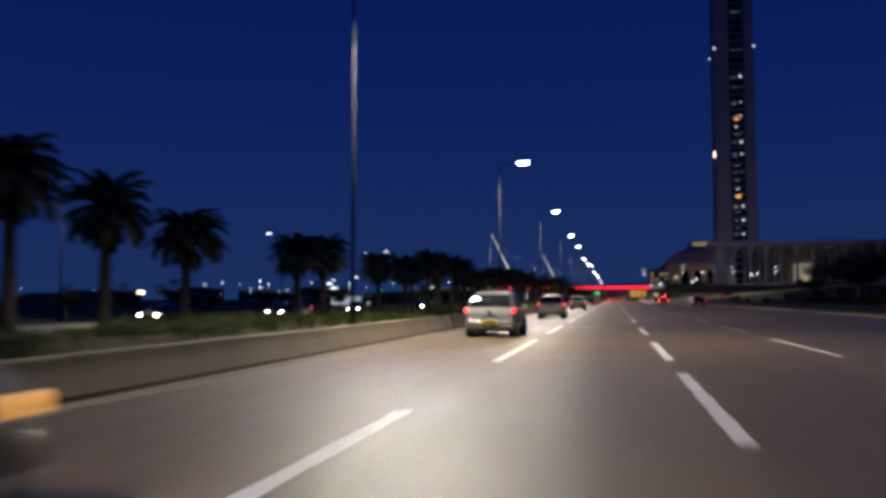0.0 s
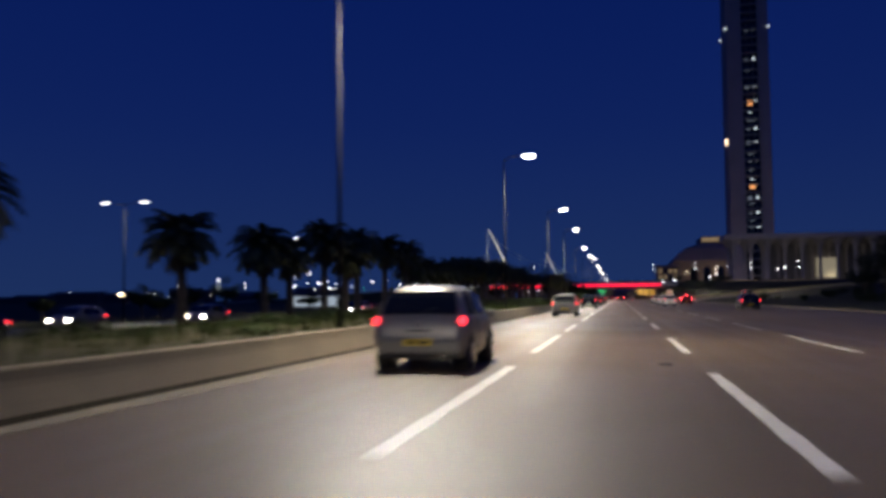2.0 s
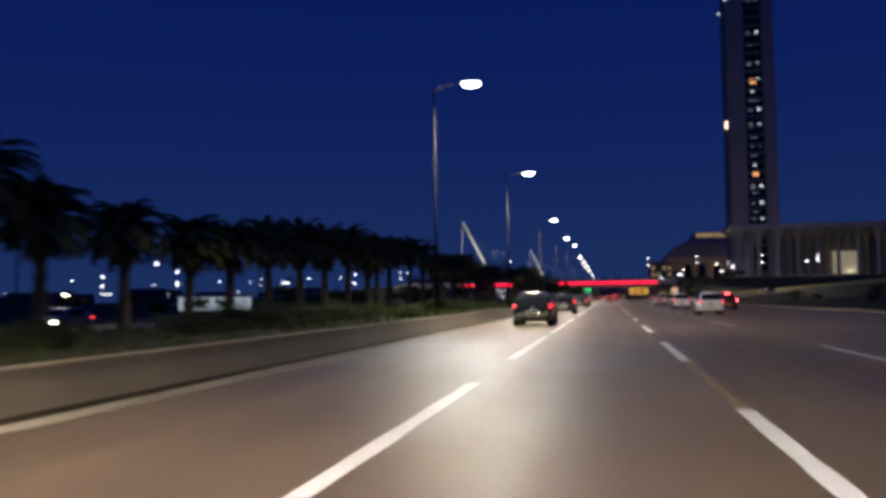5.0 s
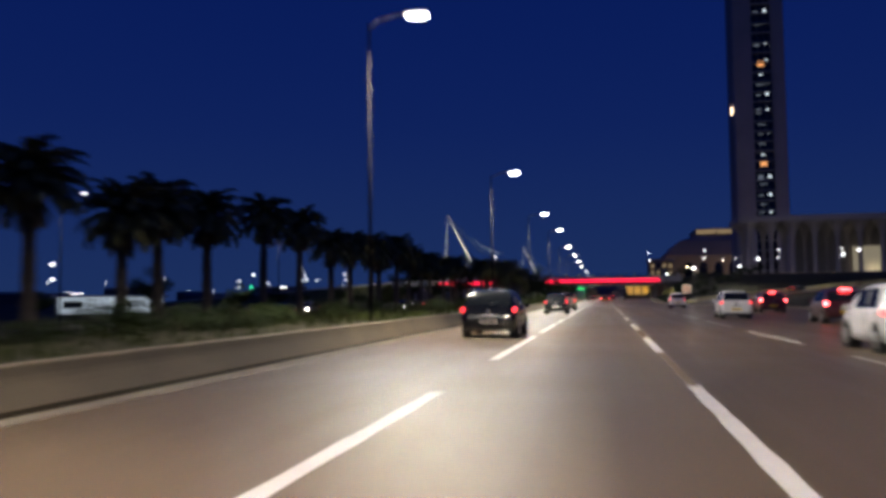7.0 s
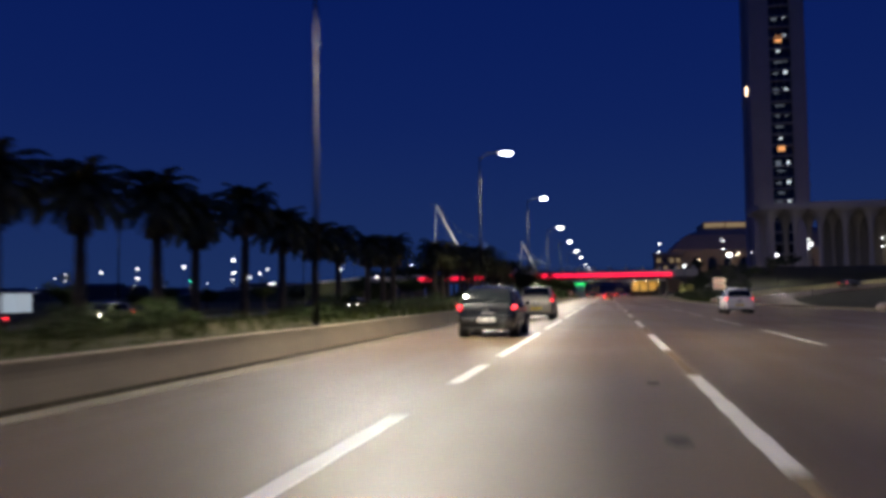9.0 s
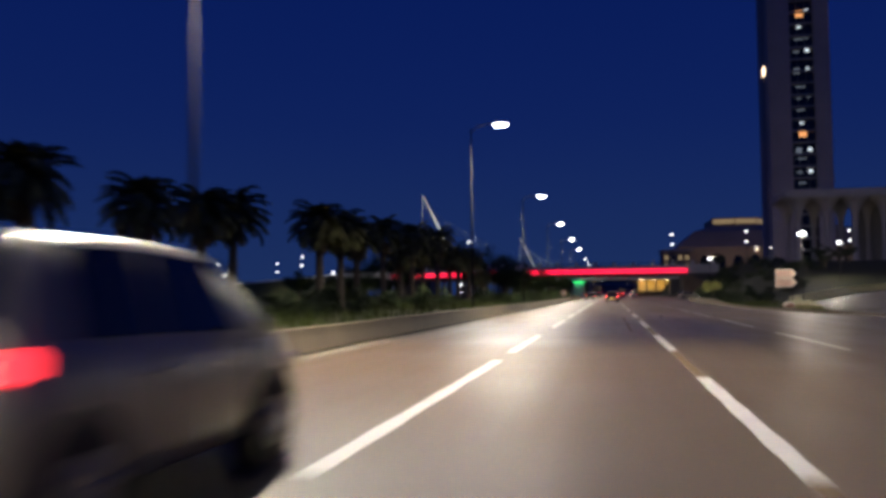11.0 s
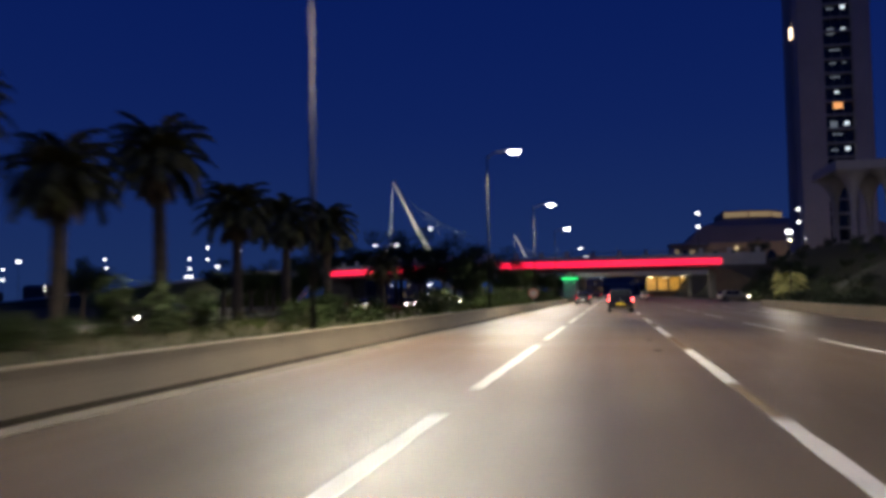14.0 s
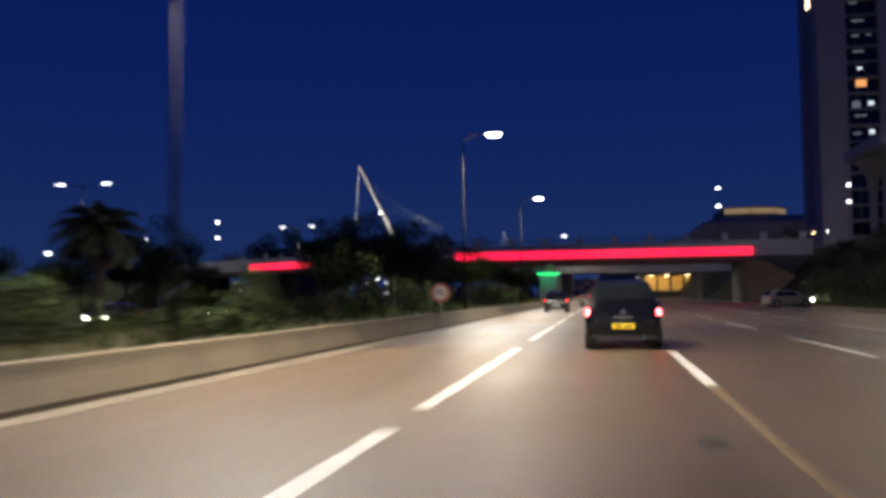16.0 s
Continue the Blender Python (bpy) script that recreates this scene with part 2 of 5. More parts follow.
M_SIGNBAR = mat("sign_lettering", (0.35, 0.10, 0.06), 0.5, scale=2, vary=0.08, bump=0)


def paint(name, color, rough=0.32, metal=0.3):
    return mat(name, color, rough, metal, scale=1.2, vary=0.10, fine=60, bump=0.01, coat=0.6)


# ---- mesh helpers ----
def mesh_object(name, verts, faces, material, parent=None, smooth=False, label=""):
    me = bpy.data.meshes.new(name)
    me.from_pydata([tuple(v) for v in verts], [], faces)
    me.validate()
    me.materials.append(material)
    if smooth:
        me.polygons.foreach_set("use_smooth", [True] * len(me.polygons))
    me.update()
    ob = new(name, me)
    if parent is not None:
        ob.parent = parent
    if label:
        ob["label"] = label
    return ob


def part(name, bm, material, parent, label="", smooth=False):
    """Link a bmesh as one mesh object under a thing or a part."""
    me = bpy.data.meshes.new(name)
    bmesh.ops.recalc_face_normals(bm, faces=bm.faces)
    bm.to_mesh(me)
    bm.free()
    me.materials.append(material)
    if smooth:
        me.polygons.foreach_set("use_smooth", [True] * len(me.polygons))
    ob = new(name, me)
    ob.parent = parent
    if label:
        ob["label"] = label
    return ob


def add_box(bm, x0, x1, y0, y1, z0, z1, bevel=0.0):
    r = bmesh.ops.create_cube(bm, size=1.0)
    vs = r["verts"]
    for v in vs:
        v.co = ((x0 + x1) / 2 + v.co.x * (x1 - x0), (y0 + y1) / 2 + v.co.y * (y1 - y0), (z0 + z1) / 2 + v.co.z * (z1 - z0))
    if bevel:
        es = list({e for v in vs for e in v.link_edges})
        bmesh.ops.bevel(bm, geom=es, offset=bevel, segments=1, affect="EDGES")
    return vs


def box_bm(x0, x1, y0, y1, z0, z1, bevel=0.0):
    bm = bmesh.new()
    add_box(bm, x0, x1, y0, y1, z0, z1, bevel)
    return bm


def add_tube(bm, p0, p1, r0, r1, seg=10, caps=True):
    p0, p1 = Vector(p0), Vector(p1)
    d = p1 - p0
    r = bmesh.ops.create_cone(bm, cap_ends=caps, segments=seg, radius1=r0, radius2=r1, depth=d.length)
    m = Matrix.Translation((p0 + p1) / 2) @ d.to_track_quat("Z", "Y").to_matrix().to_4x4()
    bmesh.ops.transform(bm, matrix=m, verts=r["verts"])
    return r["verts"]


def tube_bm(p0, p1, r0, r1, seg=10):
    bm = bmesh.new()
    add_tube(bm, p0, p1, r0, r1, seg)
    return bm


def revolve_bm(profile, seg=16):
    bm = bmesh.new()
    rings = []
    for r, z in profile:
        rings.append([bm.verts.new((r * math.cos(2 * math.pi * k / seg), r * math.sin(2 * math.pi * k / seg), z)) for k in range(seg)])
    for a, b in zip(rings, rings[1:]):
        for k in range(seg):
            bm.faces.new((a[k], a[(k + 1) % seg], b[(k + 1) % seg], b[k]))
    bm.faces.new(rings[0])
    bm.faces.new(rings[-1])
    return bm


def empty(name, label, category, group="", kind=""):
    return tagged(new(name), label, category, group, kind)


def put(ob, x, y, z=0.0, turn=0.0):
    ob.matrix_basis = pose(x, y, z, 0, 0, turn)
    return ob


def smoothstep(a, b, v):
    u = max(0.0, min(1.0, (v - a) / (b - a)))
    return u * u * (3 - 2 * u)


# ---- the lie of the land ----
RAMP = ((9.5, 190, 0.0), (11.5, 225, 0.0), (15.5, 262, 0.02), (18.6, 281, 0.10), (22, 300, 0.35), (33, 328, 1.0), (50, 343, 2.4), (70, 349, 4.2), (95, 350, 6.2), (150, 350, 7.4))


def road_edge(y):
    if y < 225:
        return 18.0
    if y < 285:
        return 18.0 - 7.1 * (y - 225) / 60
    if y < 318:
        return 10.9
    if y < 350:
        return 10.9 + 1.2 * (y - 318) / 32
    if y < 360:
        return 12.1 + 5.7 * (y - 350) / 10
    return 17.8


def ramp_near(x, y):
    best = (1e9, 0.0)
    for (x0, y0, z0), (x1, y1, z1) in zip(RAMP[1:], RAMP[2:]):
        dx, dy = x1 - x0, y1 - y0
        u = max(0.0, min(1.0, ((x - x0) * dx + (y - y0) * dy) / (dx * dx + dy * dy)))
        d = math.hypot(x - x0 - u * dx, y - y0 - u * dy)
        if d < best[0]:
            best = (d, z0 + u * (z1 - z0))
    return best


def land(x, y):
    """Height of the ground beside the carriageway on the hill side."""
    e = road_edge(y)
    high = 7.2 * smoothstep(296, 400, y) + 2.2 * smoothstep(450, 530, y)
    h = 0.12 + high * smoothstep(e + 0.6, e + 11, x) + 2.5 * smoothstep(40, 75, x) * smoothstep(200, 270, y) * (1 - smoothstep(296, 400, y))
    if y > 415 and x < 26:
        h = min(h, 0.12 + high * smoothstep(17.8, 24, x))
    d, rz = ramp_near(x, y)
    w = 1 - smoothstep(4.6, 10, d)
    return h * (1 - w) + (rz - 0.16) * w


ground = mesh_object("ground", [(-3000, -1200, -0.62), (3000, -1200, -0.62), (3000, 3600, -0.62), (-3000, 3600, -0.62)], [(0, 1, 2, 3)], M_SOIL)
tagged(ground, "dark flat dry ground reaching to the horizon", "ground", kind="structure")

# carriageway: one slab whose edge follows the slip lanes
ys = [-60 + 5 * k for k in range(int(1260 / 5) + 1)]
vs, fs = [], []
for y in ys:
    e = road_edge(y)
    vs += [(-6.75, y, -0.6), (-6.75, y, 0.0), (e, y, 0.0), (e, y, -0.6)]
for k in range(len(ys) - 1):
    a, b = 4 * k, 4 * k + 4
    fs += [(a, a + 1, b + 1, b), (a + 1, a + 2, b + 2, b + 1), (a + 2, a + 3, b + 3, b + 2)]
fs += [(0, 3, 2, 1), (len(vs) - 4, len(vs) - 3, len(vs) - 2, len(vs) - 1)]
road = tagged(mesh_object("road", vs, fs, M_ASPHALT), "grey-brown worn asphalt carriageway with lane markings", "road", kind="structure")

# opposite carriageway, half a metre lower
bm = box_bm(-39.0, -25.0, -60, 1200, -0.62, -0.5)
road_opposite = part("road_opposite", bm, M_ASPHALT, None)
tagged(road_opposite, "dark asphalt carriageway of the oncoming traffic", "road", kind="structure")


def band(name, x0, x1, y0, y1, z, material, parent, thick=0.004):
    return part(name, box_bm(x0, x1, y0, y1, z, z + thick), material, parent)


# kerb on the hill side
vs, fs = [], []
for y in ys:
    e = road_edge(y)
    top = 0.16 + 0.42 * smoothstep(296, 312, y) * (1 - smoothstep(352, 358, y))
    vs += [(e, y, 0.0), (e, y, top), (e + 0.25, y, top + 0.01), (e + 0.25, y, -0.3)]
for k in range(len(ys) - 1):
    a, b = 4 * k, 4 * k + 4
    fs += [(a, b, b + 1, a + 1), (a + 1, b + 1, b + 2, a + 2), (a + 2, b + 2, b + 3, a + 3)]
kerb = tagged(mesh_object("kerb", vs, fs, M_CONC), "pale concrete kerb along the carriageway edge", "kerb", kind="structure")

# hillside terrain
xs_l = [0.25, 1.0, 2.2, 4, 6, 8, 10, 12, 15, 19, 24, 30, 38, 48, 60, 75, 95, 120, 150, 190, 240, 320, 450]
vs, fs = [], []
ys_l = [-60 + 6 * k for k in range(200)]
for y in ys_l:
    e = road_edge(y)
    for k, dx in enumerate(xs_l):
        x = e + dx
        z = land(x, y) + (0.10 * noise.noise((x * 0.25, y * 0.25, 0)) if k > 1 else 0)
        vs.append((x, y, z))
nx = len(xs_l)
for j in range(len(ys_l) - 1):
    for i in range(nx - 1):
        a = j * nx + i
        fs.append((a, a + 1, a + 1 + nx, a + nx))
hill = tagged(mesh_object("hillside", vs, fs, M_BANK, smooth=True), "dark vegetated embankment rising from the road to the bridge", "embankment", kind="structure")

# planted strip between the two carriageways
xs_m = [-6.98, -7.6, -9, -11, -13, -15, -17, -19, -21, -23, -24.5, -25.2]
prof = [0.30, 0.34, 0.42, 0.45, 0.42, 0.36, 0.25, 0.12, 0.0, -0.18, -0.42, -0.55]
vs, fs = [], []
ys_m = [-60 + 3 * k for k in range(270)]
for y in ys_m:
    for x, p in zip(xs_m, prof):
        vs.append((x, y, p + 0.10 * noise.noise((x * 0.3, y * 0.2, 3.0))))
nx = len(xs_m)
for j in range(len(ys_m) - 1):
    for i in range(nx - 1):
        a = j * nx + i
        fs.append((a, a + nx, a + 1 + nx, a + 1))
strip = tagged(mesh_object("planted_strip", vs, fs, M_SOIL, smooth=True), "dry grassy planted strip between the two carriageways", "verge", kind="structure")

# ---- low concrete wall beside the fast lane ----
WALL = [(-6.42, 0.0), (-6.43, 0.02), (-6.475, 0.12), (-6.52, 0.22), (-6.556, 0.31), (-6.58, 0.39), (-6.594, 0.46), (-6.60, 0.50), (-6.614, 0.53), (-6.65, 0.545), (-6.77, 0.545), (-6.94, 0.50), (-6.98, 0.0), (-6.98, -0.3), (-6.43, -0.3)]


def wall_run(name, y0, y1, step=4.0):
    """A run of the median wall, closed at both ends, with a slightly wavy top."""
    n = max(2, round((y1 - y0) / step) + 1)
    v, f, m = [], [], len(WALL)
    for j in range(n):
        y = y0 + (y1 - y0) * j / (n - 1)
        v += [(x + 0.012 * noise.noise((0, y * 0.3, z)), y, z + 0.014 * noise.noise((7, y * 0.21, 0)) * (z > 0.3)) for x, z in WALL]
    for j in range(n - 1):
        for i in range(m):
            a, b = j * m + i, j * m + (i + 1) % m
            f.append((a, b, b + m, a + m))
    f += [tuple(range(m))[::-1], tuple(range((n - 1) * m, n * m))]
    return tagged(mesh_object(name, v, f, M_CONC), "low weathered concrete median wall beside the fast lane", "barrier", kind="structure")


median_wall = wall_run("median_wall", -60.0, 36.4)
wall_run("median_wall", 37.5, 1190.0)
# short stub post in the break of the wall
stub = part("wall_stub", box_bm(-6.96, -6.60, 36.75, 37.12, -0.3, 0.34, 0.03), M_CONC_D, None)
tagged(stub, "short dark concrete stub in the break of the wall", "bollard")
gutter = band("gutter", -6.418, -6.02, -60, 1190, 0.002, M_GUTTER, None)
tagged(gutter, "dark gutter strip at the foot of the wall", "gutter", kind="structure")

# ---- road markings ----
edge_line = band("edge_line", -6.0, -5.6, -60, 1190, 0.001, M_EDGE, None)
tagged(edge_line, "worn white solid edge line on the asphalt", "road marking", kind="structure")
lane_lines = empty("lane_markings", "worn white dashed lane lines on the asphalt", "road marking", kind="structure")


def dash_mesh(length, width):
    me = bpy.data.meshes.new("lane_dash")
    h, v, f = width / 2, [], []
    n = 10
    for k in range(n + 1):
        y = length * k / n
        j = 0.012 * math.sin(k * 2.3)
        v += [(-h + j, y, 0.0), (-h + j, y, 0.004), (h - j, y, 0.004), (h - j, y, 0.0)]
    for k in range(n):
        a = 4 * k
        f += [(a, a + 4, a + 5, a + 1), (a + 1, a + 5, a + 6, a + 2), (a + 2, a + 6, a + 7, a + 3)]
    f += [(0, 1, 2, 3), (4 * n, 4 * n + 3, 4 * n + 2, 4 * n + 1)]
    me.from_pydata(v, [], f)
    me.materials.append(M_PAINT)
    return me


D_LONG, D_MID, D_EARLY, D_THIN, D_LATE = dash_mesh(10.4, 0.19), dash_mesh(7.2, 0.19), dash_mesh(9.0, 0.19), dash_mesh(8.4, 0.125), dash_mesh(8.2, 0.19)


def dash_row(x, starts, me):
    for y in starts:
        ob = new("lane_dash", me)
        ob.location = (x, y, 0.0005)
        ob.parent = lane_lines


dash_row(-1.75, [-12.3, 0.8, 17.6, 31.6, 46.4, 59.6], D_EARLY)
dash_row(-1.75, [87.0, 101.0], D_LONG)
dash_row(-1.75, [116.5, 129.2, 155.7, 168.8, 195.4, 209.0, 223.2] + [116.5 + 13.1 * k for k in range(18, 50)], D_LONG)
for y0, y1 in ((72.0, 79.8), (141.6, 149.6), (181.0, 186.6), (190.0, 193.1), (236.0, 243.6), (249.8, 258.8), (261.6, 271.5), (274.0, 285.5), (288.1, 297.9), (300.8, 310.5), (314.7, 323.9), (325.5, 336.2), (340.0, 351.0)):
    dash_row(-1.75, [y0], dash_mesh(y1 - y0, 0.19))
dash_row(1.75, [-18.8, -5.7, 8.2, 18.5, 31.0, 59.6, 74.2, 101.5, 116.0, 129.7, 143.5], D_MID)
dash_row(1.75, [46.1, 88.5], D_LATE)
dash_row(1.75, [118.7 + 13.1 * k for k in range(3, 50) if k not in (12, 15)] + [278.3], D_MID)
dash_row(1.75, [313.6], D_MID)
dash_row(5.5, [7.0 + 13.25 * k for k in range(9)] + [135.8 + 12.67 * k for k in range(12)] + [292.0, 305.3, 320.4] + [334.0 + 13.1 * k for k in range(30)], D_THIN)
dash_row(9.3, [330.0 + 13.1 * k for k in range(8)], D_THIN)
yellow_line = band("yellow_line", 1.69, 1.81, 74, 345, -0.002, M_YELLOW, None, 0.004)
tagged(yellow_line, "faint worn yellow guide line on the asphalt", "road marking", kind="structure")
for y0, y1 in ((246.2, 253.6), (257.4, 264.2)):
    band("old_paint_streak", 1.04, 1.13, y0, y1, -0.002, M_OLDPAINT, road, 0.0035)

# tar patches in the driven lane
def tar_patch(x, y, r):
    bm = bmesh.new()
    rng = random.Random(int(y * 10))
    lo, hi = [], []
    for k in range(14):
        a = 2 * math.pi * k / 14
        q = r * (0.75 + 0.4 * rng.random())
        lo.append(bm.verts.new((q * 0.75 * math.cos(a), q * 1.6 * math.sin(a), 0)))
        hi.append(bm.verts.new((q * 0.70 * math.cos(a), q * 1.5 * math.sin(a), 0.005)))
    for k in range(14):
        bm.faces.new((lo[k], lo[(k + 1) % 14], hi[(k + 1) % 14], hi[k]))
    bm.faces.new(hi)
    ob = part("tar_patch", bm, M_TAR, road)
    ob.location = (x, y, 0.0008)


def damp_stain(x, y, rx, ry):
    bm = bmesh.new()
    rng = random.Random(int(y * 7))
    lo, hi = [], []
    for k in range(28):
        a = 2 * math.pi * k / 28
        q = 0.78 + 0.30 * rng.random()
        lo.append(bm.verts.new((q * rx * math.cos(a), q * ry * math.sin(a), 0)))
        hi.append(bm.verts.new((q * rx * 0.98 * math.cos(a), q * ry * 0.98 * math.sin(a), 0.0015)))
    for k in range(28):
        bm.faces.new((lo[k], lo[(k + 1) % 28], hi[(k + 1) % 28], hi[k]))
    bm.faces.new(hi)
    ob = part("damp_stain", bm, M_DAMP, road, "dark damp stain on the asphalt")
    ob.location = (x, y, 0.0006)


damp_stain(1.45, 277.0, 1.15, 1.7)
for x, y, r in ((1.1, 37.6, 0.22), (1.15, 43.2, 0.14), (1.08, 56.2, 0.2), (1.03, 78.4, 0.17), (1.0, 83.3, 0.12), (1.05, 130.0, 0.16), (1.05, 185.4, 0.18), (1.08, 190.2, 0.13), (1.1, 253.8, 0.15), (1.06, 258.1, 0.14), (1.1, 296.0, 0.15), (1.1, 300.4, 0.12), (1.2, 323.6, 0.19)):
    tar_patch(x, y, r)

# ---- slip ramp with its parapet ----
def ramp_section(offset_l, offset_r, z_top, z_bot):
    pts = []
    for k, (x, y, z) in enumerate(RAMP):
        a = Vector(RAMP[max(0, k - 1)][:2])
        b = Vector(RAMP[min(len(RAMP) - 1, k + 1)][:2])
        d = (b - a).normalized()
        left = Vector((-d.y, d.x))
        pts.append([(x + left.x * offset_l, y + left.y * offset_l, z + z_bot), (x + left.x * offset_l, y + left.y * offset_l, z + z_top),
                    (x + left.x * offset_r, y + left.y * offset_r, z + z_top), (x + left.x * offset_r, y + left.y * offset_r, z + z_bot)])
    return pts


def sweep(name, sections, material, parent=None):
    v, f = [], []
    for s in sections:
        v += s
    m = len(sections[0])
    for k in range(len(sections) - 1):
        for i in range(m):
            a, b = k * m + i, k * m + (i + 1) % m
            f.append((a, b, b + m, a + m))
    f += [tuple(range(m))[::-1], tuple(range((len(sections) - 1) * m, len(sections) * m))]
    return mesh_object(name, v, f, material, parent)


tagged(sweep("slip_road", ramp_section(3.4, -3.4, 0.012, -0.6)[1:], M_ASPHALT), "asphalt slip road climbing away from the carriageway", "road", kind="structure")
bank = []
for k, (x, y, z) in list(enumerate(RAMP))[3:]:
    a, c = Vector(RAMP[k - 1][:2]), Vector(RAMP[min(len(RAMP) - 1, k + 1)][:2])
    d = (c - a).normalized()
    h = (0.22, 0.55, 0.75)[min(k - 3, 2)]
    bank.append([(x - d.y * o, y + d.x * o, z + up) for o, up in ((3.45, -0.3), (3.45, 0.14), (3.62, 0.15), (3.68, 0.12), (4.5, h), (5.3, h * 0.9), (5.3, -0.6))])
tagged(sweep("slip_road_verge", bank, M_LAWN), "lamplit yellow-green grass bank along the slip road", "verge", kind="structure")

# low pale parapet along the edge of the terrace
tagged(part("terrace_parapet", box_bm(47.0, 150.0, 452.0, 452.5, 6.8, 8.75, 0.05), M_CONC, None), "low pale concrete parapet along the terrace edge", "parapet", kind="structure")

# ---- overpass with the red light strip ----
overpass = empty("overpass", "grey concrete road overpass with a glowing red light strip", "bridge", kind="structure")
# over the near carriageway the deck runs square, then turns away over the oncoming one
DECK_A = ((26.0, 428.0), (-22.0, 432.0))
DECK_B = ((-22.0, 432.0), (-85.0, 473.16))


def deck_piece(p, q, red_to, posts):
    p, q = Vector(p), Vector(q)
    d = (q - p)
    length = d.length
    turn = math.degrees(math.atan2(d.y, d.x)) - 180
    base = pose(q.x, q.y, 0, 0, 0, turn)

    def add(name, bm, material, label=""):
        ob = part(name, bm, material, overpass, label)
        ob.matrix_basis = base
        return ob
    add("deck", box_bm(0, length, 0.45, 12.0, 6.0, 7.75), M_BRIDGE)
    # The girder's soffit shade is put into its dark colour.
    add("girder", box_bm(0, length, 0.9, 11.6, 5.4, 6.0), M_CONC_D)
    add("fascia", box_bm(0, length, 0.0, 0.45, 7.18, 8.02, 0.03), M_BRIDGE)
    a, b = red_to
    n = max(1, round((b - a) / 9.0))
    for k in range(n):
        x0, x1 = a + (b - a) * k / n, a + (b - a) * (k + 1) / n
        add("light_strip", box_bm(x0 + 0.03, x1 - 0.03, 0.12, 0.449, 6.12, 7.16), M_REDLED, "glowing red light strip")
    for k in range(posts):
        x0 = length - 1.2 - 4.65 * k
        if x0 < 0:
            break
        add("parapet_post", box_bm(x0 - 0.38, x0 + 0.38, 0.0, 0.5, 8.02, 8.95, 0.04), M_BRIDGE)
    add("handrail", box_bm(0, length, 0.18, 0.26, 8.62, 8.70), M_DARKSTEEL)
    add("handrail", box_bm(0, length, 0.18, 0.26, 8.32, 8.38), M_DARKSTEEL)


deck_piece(DECK_A[0], DECK_A[1], (2.0, 41.0), 11)
deck_piece(DECK_B[0], DECK_B[1], (27.0, 72.0), 10)
# grassy approach embankment that brings the road down, with a pale coping
APPROACH = ((-84.4, 472.8, 7.75), (-97.0, 481.0, 7.0), (-134.0, 505.2, 5.5), (-172.0, 530.0, 3.8), (-215.0, 552.0, 1.6), (-262.0, 574.0, -0.45))
fill, coping = [], []
for k, (x, y, z) in enumerate(APPROACH):
    d = (Vector(APPROACH[min(k + 1, 5)][:2]) - Vector(APPROACH[max(k - 1, 0)][:2])).normalized()
    near = Vector((-abs(d.y), -abs(d.x)))
    run = (z + 0.7) * 1.7
    fill.append([(x + near.x * q, y + near.y * q, h) for q, h in ((run, -0.7), (run * 0.5, (z - 0.7) * 0.52), (0.4, z - 0.25), (0.0, z - 0.06), (-12.5, z - 0.06), (-12.5, -0.7))])
    coping.append([(x + near.x * q, y + near.y * q, z + h) for q, h in ((0.16, -0.1), (0.16, 0.42), (-0.14, 0.42), (-0.14, -0.1))])

tagged(sweep("approach_embankment", fill, M_SLOPE), "dark grassy embankment of the bridge approach", "embankment", kind="structure")
tagged(sweep("approach_coping", coping, M_MAST), "pale coping along the bridge approach", "coping", kind="structure")
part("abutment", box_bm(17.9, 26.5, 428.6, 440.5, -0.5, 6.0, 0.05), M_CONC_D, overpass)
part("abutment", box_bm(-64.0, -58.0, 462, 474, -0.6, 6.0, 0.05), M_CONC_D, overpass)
# rear deck carrying the other direction, set well back
part("rear_deck", box_bm(-60.0, 34.0, 486.0, 497.0, 5.5, 7.0, 0.05), M_BRIDGE, overpass)
part("rear_pier", box_bm(-8.2, -6.2, 487.0, 496.0, -0.3, 5.5, 0.06), M_CONC_D, overpass)
part("rear_abutment", box_bm(19.0, 26.0, 486.5, 496.5, -0.5, 5.5, 0.05), M_CONC_D, overpass)
part("rear_abutment", box_bm(-64.0, -59.0, 486.5, 496.5, -0.6, 7.0, 0.05), M_CONC_D, overpass)
# wing wall falling away from the abutment
bm = bmesh.new()
v0 = [bm.verts.new(c) for c in ((17.9, 428.5, -0.4), (17.9, 428.5, 5.4), (20.0, 427.0, 5.2), (24.5, 424.0, 2.4), (27.5, 421.5, 0.5), (27.5, 421.5, -0.4))]
bm.faces.new(v0)
r = bmesh.ops.extrude_face_region(bm, geom=bm.faces[:])
bmesh.ops.translate(bm, vec=(0.25, 0.4, 0), verts=[g for g in r["geom"] if isinstance(g, bmesh.types.BMVert)])
part("wing_wall", bm, M_CONC, overpass)
# low retaining wall that carries the wing wall on along the side road
bm = bmesh.new()
v0 = [bm.verts.new(c) for c in ((23.0, 422.5, -0.4), (23.0, 422.5, 2.3), (25.5, 421.0, 2.0), (31.0, 418.0, 1.9), (38.0, 415.0, 1.7), (38.0, 415.0, -0.4))]
bm.faces.new(v0)
r = bmesh.ops.extrude_face_region(bm, geom=bm.faces[:])
bmesh.ops.translate(bm, vec=(0.15, 0.4, 0), verts=[g for g in r["geom"] if isinstance(g, bmesh.types.BMVert)])
part("retaining_wall", bm, M_CONC, overpass)
bm = bmesh.new()
